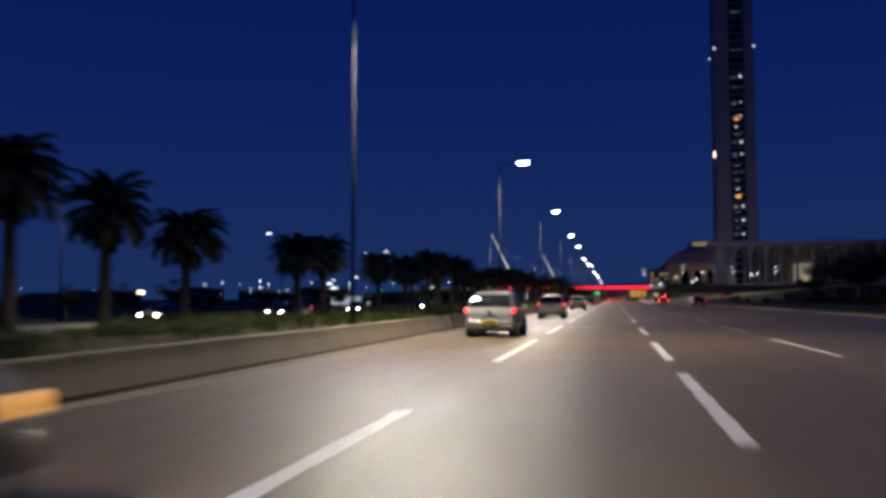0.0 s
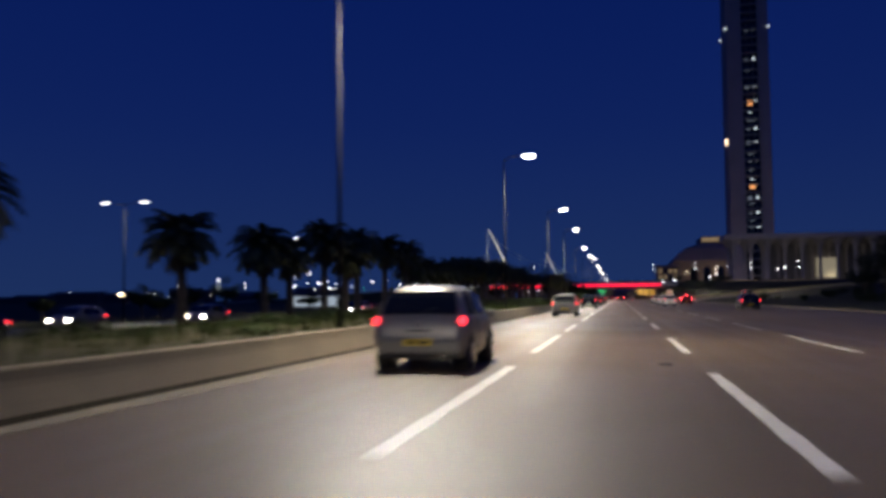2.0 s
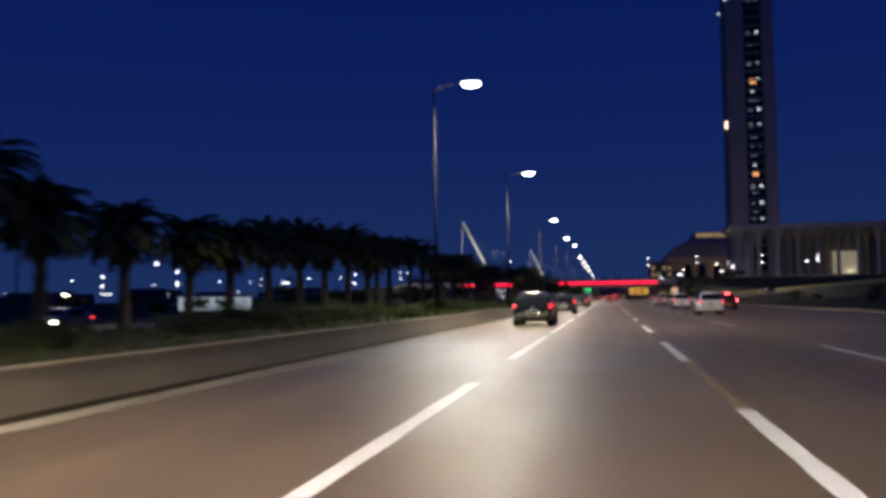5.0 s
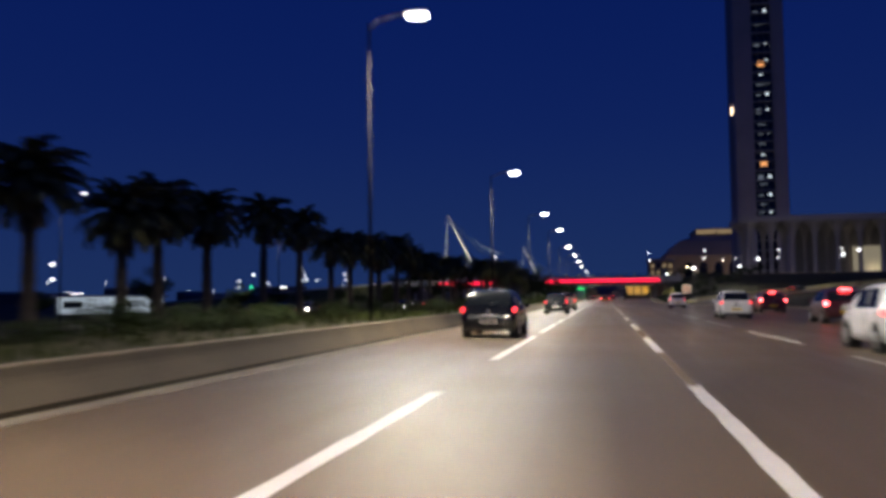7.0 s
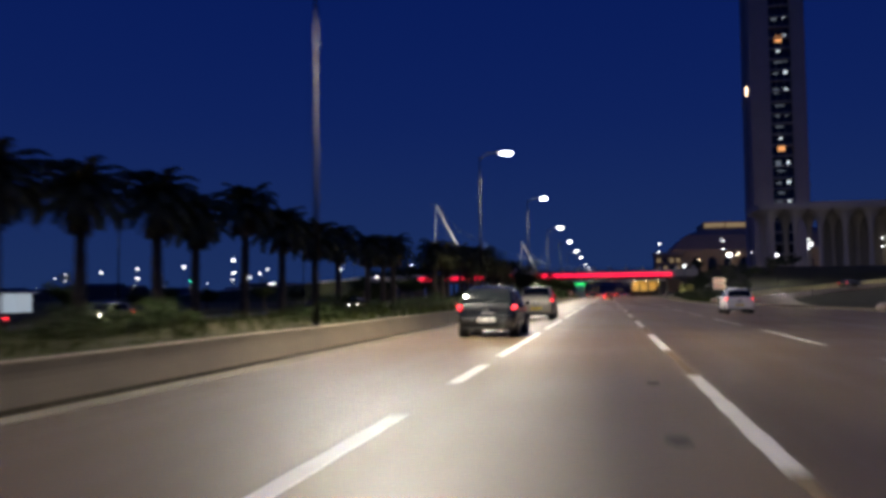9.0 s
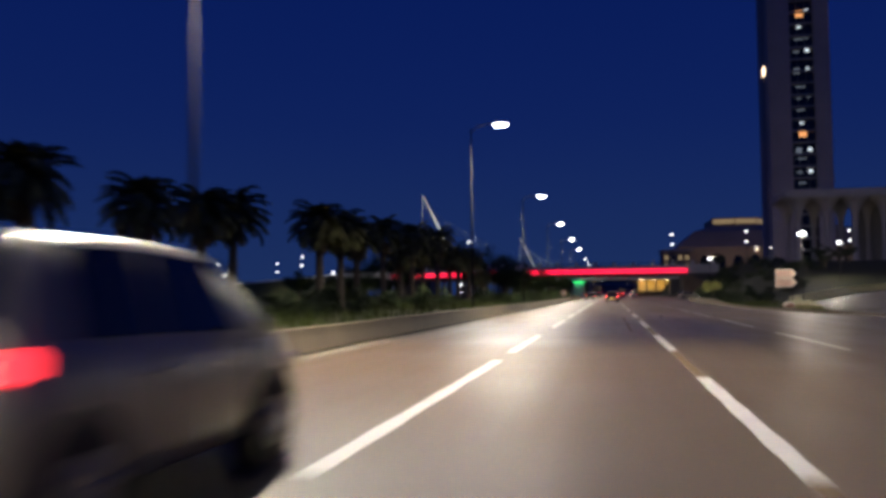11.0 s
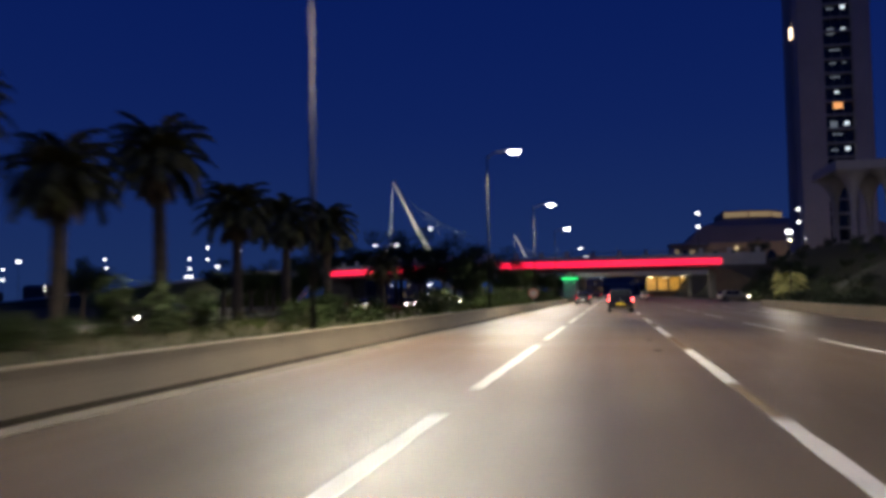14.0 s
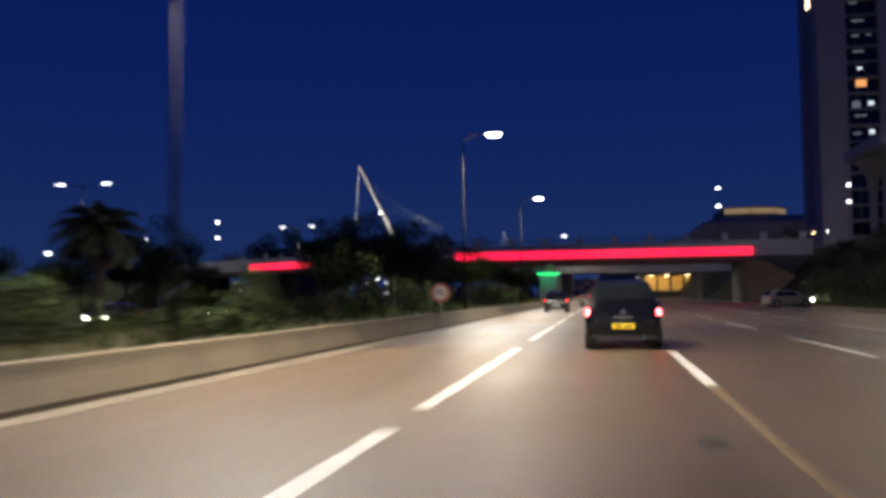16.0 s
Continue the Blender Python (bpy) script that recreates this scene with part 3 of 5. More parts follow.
v0 = [bm.verts.new(c) for c in ((-47.4, 401.3, 0.5), (-47.4, 401.3, 1.2), (-50.6, 416.5, 4.3), (-50.6, 416.5, 3.6))]
bm.faces.new(v0)
r = bmesh.ops.extrude_face_region(bm, geom=bm.faces[:])
bmesh.ops.translate(bm, vec=(-0.5, 0.1, 0), verts=[g for g in r["geom"] if isinstance(g, bmesh.types.BMVert)])
part("wing_coping", bm, M_MAST, overpass)
# centre pier in the median, washed with green light
part("pier", box_bm(-8.4, -6.0, 431.5, 441.5, -0.3, 4.0, 0.08), M_BRIDGE, overpass)
part("pier_head", box_bm(-7.7, -6.7, 432.0, 441.0, 4.0, 5.4, 0.06), M_BRIDGE, overpass)
part("green_light_band", box_bm(-8.7, -5.7, 431.3, 431.45, 3.95, 4.25), M_GREENLED, overpass, "green light band on the pier")
lamp_light("green_wash", -7.2, 430.7, 4.2, 60, (0.05, 1.0, 0.3), 150, 0.2)

# ---- street lamps on the median ----
def street_lamp(height, glass=M_LED):
    root = empty("street_lamp", "tall galvanised street lamp with a short arm, lit white", "street lamp", "street lamps along the median")
    part("pole", tube_bm((0, 0, -0.3), (0, 0, height), 0.072, 0.04, 12), M_POLE, root, smooth=True)
    part("base_plate", box_bm(-0.22, 0.22, -0.22, 0.22, 0.0, 0.05, 0.01), M_STEEL, root)
    bm = bmesh.new()
    pts = [(0, 0, height - 0.15), (0.35, 0, height + 0.12), (0.9, 0, height + 0.24), (1.35, 0, height + 0.27)]
    for a, b in zip(pts, pts[1:]):
        add_tube(bm, a, b, 0.045, 0.042, 8)
    part("arm", bm, M_STEEL, root, smooth=True)
    head = part("lamp_head", box_bm(1.25, 2.25, -0.2, 0.2, height + 0.21, height + 0.34, 0.04), M_STEEL, root)
    bm = bmesh.new()
    bmesh.ops.create_uvsphere(bm, u_segments=16, v_segments=8, radius=1.0)
    for v in bm.verts:
        v.co = (1.78 + v.co.x * 0.45, v.co.y * 0.19, height + 0.205 + min(0.0, v.co.z) * 0.16)
    part("lamp_glass", bm, glass, head, "glowing white lamp glass", True)
    return root


lamp_a = street_lamp(11.2)
lamp_b = street_lamp(10.35)
lamp_c = street_lamp(10.3, M_LED_FAR)
POLES = [(26.5, 0), (62.8, 0), (99.4, 0), (137.6, 0), (167.2, 0), (200.6, 1), (232.6, 1), (267.1, 0), (297.7, 1), (330.6, 1), (364.0, 1), (397.5, 1), (450.0, 2), (486.0, 2), (522.0, 2), (560.0, 2), (625.0, 2), (690.0, 2), (770.0, 2), (870.0, 2)]
put(lamp_a, -7.6, POLES[0][0])
put(lamp_b, -7.6, POLES[5][0])
put(lamp_c, -7.6, POLES[12][0])
for k, (y, kind_) in enumerate(POLES):
    if k not in (0, 5, 12):
        copy_thing((lamp_a, lamp_b, lamp_c)[kind_], pose(-7.6, y, 0))
    if y < 640:
        aim(lamp_light("street_light", -5.8, y, 0, LAMP_W, LAMP_C, 172, 0.25), (-5.8, y, (11.2, 10.35, 10.3)[kind_]), (-2.2, y, 0))
for y in (-8.0,):
    copy_thing(lamp_a, pose(-7.6, y, 0))
    aim(lamp_light("street_light", -5.8, y, 0, LAMP_W, LAMP_C, 172, 0.25), (-5.8, y, 11.2), (-2.2, y, 0))

for y in (612, 700, 790, 900):
    copy_thing(lamp_c, pose(19.5, y, 0, 0, 0, 180))

# ---- twin-arm lamps beyond the oncoming carriageway ----
def twin_lamp(height):
    root = empty("twin_street_lamp", "slim street lamp with two arms, lit white, beside the far road", "street lamp", "twin lamps of the far road")
    part("pole", tube_bm((0, 0, -0.6), (0, 0, height), 0.09, 0.05, 10), M_POLE, root, smooth=True)
    for s in (-1, 1):
        part("arm", tube_bm((0, 0, height - 0.1), (s * 1.7, 0, height + 0.15), 0.04, 0.035, 8), M_STEEL, root)
        head = part("lamp_head", box_bm(min(s * 1.5, s * 2.4), max(s * 1.5, s * 2.4), -0.17, 0.17, height + 0.12, height + 0.24, 0.03), M_STEEL, root)
        part("lamp_glass", box_bm(min(s * 1.6, s * 2.3), max(s * 1.6, s * 2.3), -0.14, 0.14, height + 0.05, height + 0.115, 0.02), M_LED_FAR, head, "glowing white lamp glass")
    return root


twin = twin_lamp(10.1)
TWINS = [(-43.3, 61.5), (-43.3, 108.3), (-43.3, 155.0), (-43.3, 200.5), (-43.3, 248.0), (-43.3, 296.0), (-42.0, 336.0), (-39.4, 375.0), (-38.0, 418.0)]
put(twin, *TWINS[0], 0.0)
for x, y in TWINS[1:]:
    copy_thing(twin, pose(x, y, 0))
for x, y in TWINS:
    lamp_light("twin_light", x + 1.8, y, 10.2, 6500, (1.0, 0.93, 0.82), 172, 0.25)


# ---- park, port and plaza lamps ----
def park_lamp(height, two, warm=False, foot=12.0):
    root = empty("park_lamp", "slim lamp post with %s glowing white" % ("two stacked heads" if two else "one head"), "lamp post", "lamps of the park and plaza")
    part("pole", tube_bm((0, 0, -foot), (0, 0, height), 0.055, 0.04, 8), M_LAMPPOST, root)
    for k in range(2 if two else 1):
        z = height - 2.5 * k
        bm = revolve_bm([(0.08, z - 0.14), (0.30, z - 0.09), (0.36, z + 0.02), (0.25, z + 0.15), (0.06, z + 0.20)], 12)
        part("lamp_glass", bm, M_LED_WARM if warm else M_LED_FAR, root, "glowing lamp glass", True)
    return root


pk1, pk2, pkw = park_lamp(8.5, False), park_lamp(8.5, True), park_lamp(7.5, False, True)
put(park_lamp(8.2, True, foot=0.3), 16.2, 439.4, 7.75)
put(pk2, 35.6, 448.0, 8.4)
put(pk1, 16.0, 291.2, -2.5)
put(pkw, 57.0, 564.0, 10.0)
for x, y, top, two in ((59.7, 445.0, 16.5, 1), (80.4, 446.4, 16.7, 1), (30.8, 339.0, 7.8, 0), (29.4, 307.0, 8.0, 0), (51.7, 334.2, 10.0, 0), (52.2, 324.7, 10.2, 0), (16.3, 359.0, 6.7, 0), (60.3, 585.0, 19.3, 0), (65.9, 585.0, 19.3, 0), (22.8, 536.0, 7.4, 0), (24.6, 534.0, 7.5, 0), (26.8, 530.0, 7.8, 0)):
    copy_thing(pk2 if two else pk1, pose(x, y, top - 8.5))
for x, y, top in ((40, 560, 15.0),):
    copy_thing(pkw, pose(x, y, top - 7.5))
rng = random.Random(11)
for x, y, top, two in ((-41.5, 472, 17.2, 0), (-85.5, 446, 12.4, 1), (-104, 473, 11.5, 1), (-61, 400.8, 6.4, 0), (-92.9, 396, 7.7, 0), (-145.6, 493, 8.1, 0), (-141.5, 453, 9.0, 1), (-103, 435.7, 8.1, 0), (-114, 452, 10.8, 0), (-61.0, 443.0, 13.4, 1), (-87.5, 467, 12.7, 0), (-70, 330, 8.4, 1), (-92, 352, 8.0, 0), (-120, 380, 9.0, 1), (-150, 410, 9.2, 0), (-88, 262, 7.5, 1), (-66, 215, 7.0, 0), (-130, 300, 8, 1), (-160, 330, 8, 0), (-190, 450, 10, 1), (-230, 500, 10, 0), (-46, 486, 4.8, 0), (-50, 508, 4.4, 1), (-44, 520, 5.2, 0), (-56, 540, 5.0, 0), (-30, 560, 5.6, 0)):
    copy_thing(pk2 if two else pk1, pose(x, y, top - 8.5))
for k in range(26):
    x, y = -120 - 420 * rng.random(), 430 + 620 * rng.random()
    copy_thing(pk1 if k % 3 else pk2, pose(x, y, -0.5 + 2.5 * rng.random()))


def flood_mast(x, y, h, spread, warm):
    root = empty("flood_light_mast", "tall harbour mast with a cluster of bright flood lights", "flood light", "harbour flood lights")
    part("mast", tube_bm((0, 0, -1), (0, 0, h), 0.3, 0.16, 8), M_DARKSTEEL, root)
    part("crossbar", box_bm(-spread, spread, -0.12, 0.12, h - 0.3, h - 0.1), M_DARKSTEEL, root)
    for k in range(4):
        xx = -spread + 2 * spread * k / 3
        part("flood_light", box_bm(xx - 0.6, xx + 0.6, -0.5, 0.1, h - 0.1, h + 0.8, 0.05), M_LED_WARM if warm else M_LED_FAR, root)
    put(root, x, y)


flood_mast(-272, 790, 16, 2.4, False)
flood_mast(-480, 847, 9, 5.0, False)
flood_mast(-420, 700, 7, 3.0, True)
flood_mast(-330, 980, 14, 3.0, False)

# kiosk in the park, whose solid walls emit to look lit
kiosk = empty("kiosk", "white flat-roofed kiosk in the park, its walls made to glow", "kiosk")
part("wall", box_bm(-4.2, 4.2, -2.2, 2.2, -0.1, 2.7, 0.03), M_KIOSK, kiosk)
part("roof", box_bm(-5.0, 5.0, -3.0, 3.0, 2.7, 3.0, 0.04), M_MAST, kiosk)
part("service_hatch", box_bm(-3.2, -0.2, -2.24, -2.2, 0.9, 2.0), M_TRIM, kiosk)
part("counter", box_bm(-3.4, 0.0, -2.6, -2.24, 0.82, 0.9), M_STEEL, kiosk)
put(kiosk, -87.0, 270.0, -0.55, 20)
tagged(copy_thing(kiosk, pose(-88.0, 288.0, -0.55, 0, 0, 8)), "white kiosk with a lit front beside the park lamps")

# ---- cable-stayed footbridge with leaning mast ----
def leaning_mast(x, y, top, deck):
    root = empty("footbridge_mast", "tall pale leaning steel mast of a cable-stayed footbridge", "bridge mast", "footbridge masts")
    base = Vector((x + 24, y, 0))
    tip = Vector((x, y, top))
    for s in (-1, 1):
        part("mast_leg", tube_bm(base + Vector((0, s * 3.2, 0)), tip + Vector((0, s * 0.5, 0)), 0.95, 0.42, 8), M_MAST, root)
    for k in range(7):
        a = tip.lerp(base, 0.02 + 0.05 * k)
        part("stay_cable", tube_bm(a, (x + 34 + 7.5 * k, y, deck), 0.022, 0.022, 5), M_STEEL, root)
    for s in (-1, 1):
        part("back_stay", tube_bm(tip, (x - 3, y + s * 3, 0), 0.09, 0.09, 5), M_MAST, root)
    return root


leaning_mast(-85.2, 605.5, 47.8, 8.6)
leaning_mast(-77.6, 978.0, 51.0, 8.6)
for fy, x0, x1 in ((605.5, -100, 75), (978.0, -90, 90)):
    fb = empty("footbridge", "slim pale footbridge deck spanning the road far ahead", "bridge", kind="structure")
    part("deck", box_bm(x0, x1, fy - 2, fy + 2, 8.3, 9.1, 0.05), M_BRIDGE, fb)
    for s in (-1.9, 1.9):
        part("handrail", box_bm(x0, x1, fy + s - 0.04, fy + s + 0.04, 9.95, 10.05), M_STEEL, fb)
    for x in (-60, 22, 60):
        part("column", tube_bm((x, fy, -0.5), (x, fy, 8.3), 0.7, 0.6, 10), M_BRIDGE, fb)
def fill_fixture(x, y, foot, eye, target):
    """A small added ground flood light, itself unseen, on a post just behind its lamp."""
    root = empty("flood_light", "small dark flood light added on a short post, aimed upwards", "flood light", "flood lights")
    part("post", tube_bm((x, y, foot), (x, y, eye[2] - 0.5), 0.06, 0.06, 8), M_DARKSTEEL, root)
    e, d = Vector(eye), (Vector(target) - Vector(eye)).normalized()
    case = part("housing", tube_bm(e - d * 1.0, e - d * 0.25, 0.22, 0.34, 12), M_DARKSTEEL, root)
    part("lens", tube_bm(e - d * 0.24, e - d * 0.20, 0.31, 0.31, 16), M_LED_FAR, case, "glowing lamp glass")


# Fixtures added for the unseen lamps that brighten masts, hall and tower.
fill_fixture(-59.8, 574.4, -0.62, (-60, 575, 1.0), (-76, 605.5, 32))
fill_fixture(-54.8, 944.4, -0.62, (-55, 945, 1.0), (-68, 978, 32))
fill_fixture(120, 799.2, -0.62, (120, 800, 10), (125, 950, 40))
fill_fixture(78, 559.4, -0.62, (78, 560, 9.5), (84, 626, 80))
# Added spots that lift the brightness of the two pale masts.
mast_glow = lamp_light("mast_fill", -66, 596, 2.0, 160000, (1.0, 0.97, 0.88), 60, 0.3)
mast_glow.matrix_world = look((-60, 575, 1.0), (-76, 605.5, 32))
mast_glow2 = lamp_light("mast_fill", -55, 950, 2.0, 200000, (1.0, 0.97, 0.88), 60, 0.3)
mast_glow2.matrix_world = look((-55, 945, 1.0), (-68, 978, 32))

# ---- the great tower ----
tower = empty("tower", "very tall square stone tower with a glazed strip of lit floors", "tower")
X0, X1, S0, S1, Y0, Y1, TOP = 74.4, 101.3, 84.1, 94.6, 626.0, 653.0, 236.0
ZB = 8.5
part("corner_pier", box_bm(X0, S0, Y0, Y1, ZB, TOP, 0.15), M_STONE, tower)
part("corner_pier", box_bm(S1, X1, Y0, Y1, ZB, TOP, 0.15), M_STONE, tower)
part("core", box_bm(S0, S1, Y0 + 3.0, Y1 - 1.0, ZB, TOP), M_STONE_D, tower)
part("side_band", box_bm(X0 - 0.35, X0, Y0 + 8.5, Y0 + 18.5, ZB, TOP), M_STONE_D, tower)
part("cornice", box_bm(X0 - 0.8, X1 + 0.8, Y0 - 0.8, Y1 + 0.8, TOP, TOP + 2.4, 0.2), M_STONE, tower)
part("lantern", box_bm(X0 + 6, X1 - 6, Y0 + 6, Y1 - 6, TOP + 2.4, TOP + 22, 0.3), M_STONE, tower)
rng = random.Random(5)
floor_h = 5.52
nf = int((TOP - ZB) / floor_h)
for k in range(nf):
    z = ZB + k * floor_h
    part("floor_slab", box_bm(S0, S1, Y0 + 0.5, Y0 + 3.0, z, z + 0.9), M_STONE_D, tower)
    for j in range(3):
        w = (S1 - S0) / 3
        part("window_pane", box_bm(S0 + j * w + 0.12, S0 + (j + 1) * w - 0.12, Y0 + 2.2, Y0 + 2.3, z + 0.9, z + floor_h), M_GLASSD, tower)


def ceiling_light(u0, u1, z, h, material, label=""):
    part("ceiling_light", box_bm(S0 + u0, S0 + u1, Y0 + 1.9, Y0 + 2.1, z - h / 2, z + h / 2), material, tower, label)


# rooms with a strong lamp, with a tall dim foyer beside it, and the dimly lit storeys between
for z in (47.0, 56.4, 66.4, 103.5, 112.6, 141.4, 159.8):
    ceiling_light(7.0, 8.7, z, 1.5, M_WINLIGHT)
    ceiling_light(1.8, 4.4, z - 0.4, 0.7 if z in (47.0, 56.4, 112.6, 159.8) else 2.6, M_WINDIM)
for z in (51.0, 62.2, 84.8, 90.3, 95.6, 118.0, 152.0, 169.0, 179.0, 196.5, 207.0):
    ceiling_light(2.4, 4.6 + 2.0 * rng.random(), z, 0.6, M_WINDIM)
    if rng.random() < 0.5:
        ceiling_light(7.2, 8.6, z + 0.2, 0.5, M_WINDIM)
for z in (78.8, 123.6):
    ceiling_light(3.8, 5.4, z, 0.9, M_WINLIGHT)
for z in (74.0, 130.0):
    part("room_light", box_bm(S0 + 3.2, S0 + 6.6, Y0 + 1.9, Y0 + 2.1, z - 1.7, z + 1.5), M_ORANGE, tower, "orange lit room")
    ceiling_light(7.2, 8.8, z + 1.4, 0.9, M_WINLIGHT)
part("balcony_light", box_bm(X0 - 0.7, X0 + 0.1, Y0 + 8.2, Y0 + 11.0, 103.2, 107.6, 0.1), M_BALCONY, tower, "warm flood light")
for x, y in ((X0 - 0.3, Y0), (X0 - 0.3, Y1), (X1 + 0.2, Y0)):
    part("obstacle_light", box_bm(x - 0.8, x + 0.8, y - 0.3, y + 0.2, 180.0, 181.4, 0.1), M_WINLIGHT, tower)

# ---- colonnade before the tower ----
colonnade = empty("colonnade", "pale colonnade of tall columns flaring into arches under a flat roof", "colonnade")
prof = [(1.3, 8.4), (1.3, 9.2), (0.85, 9.5), (0.78, 20.0), (0.85, 23.0), (1.15, 25.6), (1.8, 27.6), (2.7, 29.0), (3.7, 29.9), (4.15, 30.2), (4.15, 30.6)]
col = part("column", revolve_bm(prof, 16), M_STONE, colonnade, smooth=True)
col.location = (59.3, 500.5, 0)
for i in range(17):
    for j in range(2):
        if i or j:
            c = new("column", col.data)
            c.parent = colonnade
            c.location = (59.3 + 8.42 * i, 500.5 + 17.0 * j, 0)
part("roof", box_bm(54.6, 199.0, 496.2, 522.0, 30.6, 33.0, 0.1), M_STONE, colonnade)
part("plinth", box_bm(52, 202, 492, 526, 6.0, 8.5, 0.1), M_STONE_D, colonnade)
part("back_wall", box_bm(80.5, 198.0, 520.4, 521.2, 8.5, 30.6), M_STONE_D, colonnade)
part("lit_portal", box_bm(102.4, 113.2, 514.8, 515.2, 10.6, 21.0, 0.05), M_PANEL, colonnade, "tall portal wall made to glow as if floodlit")
part("portal_sill", box_bm(101.8, 113.8, 512.6, 514.8, 8.5, 10.6, 0.05), M_STONE, colonnade)
# Unseen lamp, assumed from the brighter foot of the portal.
d = bpy.data.lights.new("portal_uplight", "POINT")
d.energy, d.color, d.shadow_soft_size = 150, (1.0, 0.86, 0.58), 0.2
new("portal_uplight", d).location = (110.2, 513.2, 11.2)

# ---- domed hall far behind ----
hall = empty("domed_hall", "broad stepped ochre stone hall with a golden dome rim", "hall")
part("lower_block", box_bm(54, 205, 905, 1050, 8, 37, 0.4), M_BROWNSTONE, hall)
bm = bmesh.new()
lo = [bm.verts.new(c) for c in ((55, 907, 37), (200, 907, 37), (200, 1048, 37), (55, 1048, 37))]
mid = [bm.verts.new(c) for c in ((68, 924, 50), (190, 924, 50), (190, 1035, 50), (68, 1035, 50))]
hi = [bm.verts.new(c) for c in ((84, 944, 56), (176, 944, 56), (176, 1025, 56), (84, 1025, 56))]
for a, b in ((lo, mid), (mid, hi)):
    for k in range(4):
        bm.faces.new((a[k], a[(k + 1) % 4], b[(k + 1) % 4], b[k]))
bm.faces.new(hi)
part("sloped_roof", bm, M_BROWNSTONE, hall)


# bent attic storey with its band of panels, which emit to imitate a golden reflection
ATTIC = ((85.4, 1010), (85.4, 949.6), (102.8, 945.2), (120.2, 949.6), (130.0, 962), (130.0, 1010))


def prism_bm(corners, z0, z1):
    bm = bmesh.new()
    fa = bm.faces.new([bm.verts.new((x, y, z0)) for x, y in corners])
    r = bmesh.ops.extrude_face_region(bm, geom=[fa])
    bmesh.ops.translate(bm, vec=(0, 0, z1 - z0), verts=[g for g in r["geom"] if isinstance(g, bmesh.types.BMVert)])
    return bm


part("attic", prism_bm(ATTIC, 52.0, 61.8), M_BROWNSTONE, hall)
part("cornice", prism_bm([(102.8 + (x - 102.8) * 1.02, 980 + (y - 980) * 1.025) for x, y in ATTIC], 61.8, 62.6), M_BROWNSTONE, hall)
for (xa, ya), (xb, yb) in zip(ATTIC[1:4], ATTIC[2:5]):
    u = Vector((xb - xa, yb - ya, 0))
    ln = u.length
    bm = box_bm(0.4, ln - 0.4, -0.35, -0.02, 57.8, 61.5, 0.05)
    o = part("rim_panel", bm, M_RIM, hall, "golden rim panel, glowing in place of a reflection")
    o.matrix_basis = pose(xa, ya, 0, 0, 0, math.degrees(math.atan2(u.y, u.x)))
o = part("dome", revolve_bm([(21.0 * math.cos(a), 62.6 + 2.2 * math.sin(a)) for a in [0.02 + 1.5 * k / 9 for k in range(10)]], 40), M_DOME, hall, smooth=True)
o.location = (107.0, 980, 0)
for k in range(11):
    part("buttress", box_bm(66 + 12.6 * k, 68.5 + 12.6 * k, 903.6, 905.0, 8, 36), M_BROWNSTONE, hall)

for k in range(10):
    b2 = bmesh.new()
    cx = 73.5 + 12.6 * k
    pts = [(cx - 3.6, 904.9, 9.0), (cx + 3.6, 904.9, 9.0)] + [(cx + 3.6 * math.cos(a), 904.9, 24 + 6.5 * math.sin(a)) for a in [math.pi * j / 8 for j in range(9)]]
    fa = b2.faces.new([b2.verts.new(c) for c in pts])
    r = bmesh.ops.extrude_face_region(b2, geom=[fa])
    bmesh.ops.translate(b2, vec=(0, 0.08, 0), verts=[g for g in r["geom"] if isinstance(g, bmesh.types.BMVert)])
    part("arched_window", b2, M_GLASSD, hall)

# smaller lit building nearer the road
annex = empty("annex", "small ochre building with warm lit windows behind the bridge", "building")
part("wall", box_bm(29, 45, 700, 716, 7, 24, 0.2), M_BROWNSTONE, annex)
part("roof", box_bm(28.2, 45.8, 699.2, 716.8, 24, 25, 0.1), M_STONE, annex)
for i in range(4):
    for j in range(3):
        x, z = 30.6 + 3.7 * i, 10.0 + 4.6 * j
        part("window", box_bm(x, x + 2.0, 699.9, 700.0, z, z + 2.6), M_RIM if (i + j) % 3 else M_GLASSD, annex)

# yellow lit forecourt beyond the overpass
pavilion = empty("roadside_forecourt", "open flat-roofed forecourt glowing yellow beside the road", "building")
part("back_wall", box_bm(11.5, 24.5, 569, 569.4, 0, 6.4, 0.05), M_YELLOWLIT, pavilion, "wall washed with yellow light")
for x in (13.0, 17.5, 23.1):
    d = bpy.data.lights.new("canopy_lamp", "POINT")
    d.energy, d.color, d.shadow_soft_size = 400, (1.0, 0.62, 0.16), 0.3
    new("canopy_lamp", d).location = (x, 565.0, 5.6)
part("canopy", box_bm(10.0, 25.0, 560, 573, 6.4, 7.3, 0.08), M_CONC_D, pavilion)
for x in (11.2, 14.8, 18.4, 22.0, 24.2):
    part("column", tube_bm((x, 561, 0), (x, 561, 6.4), 0.35, 0.3, 10), M_CONC_D, pavilion)
for x in (13.0, 17.5, 23.1):
    part("canopy_light", box_bm(x - 0.5, x + 0.5, 562.5, 563.1, 6.3, 6.39), M_LED_WARM, pavilion)
part("planter_wall", box_bm(9.6, 24.8, 558.6, 559.0, 0, 2.1, 0.04), M_CONC, pavilion)

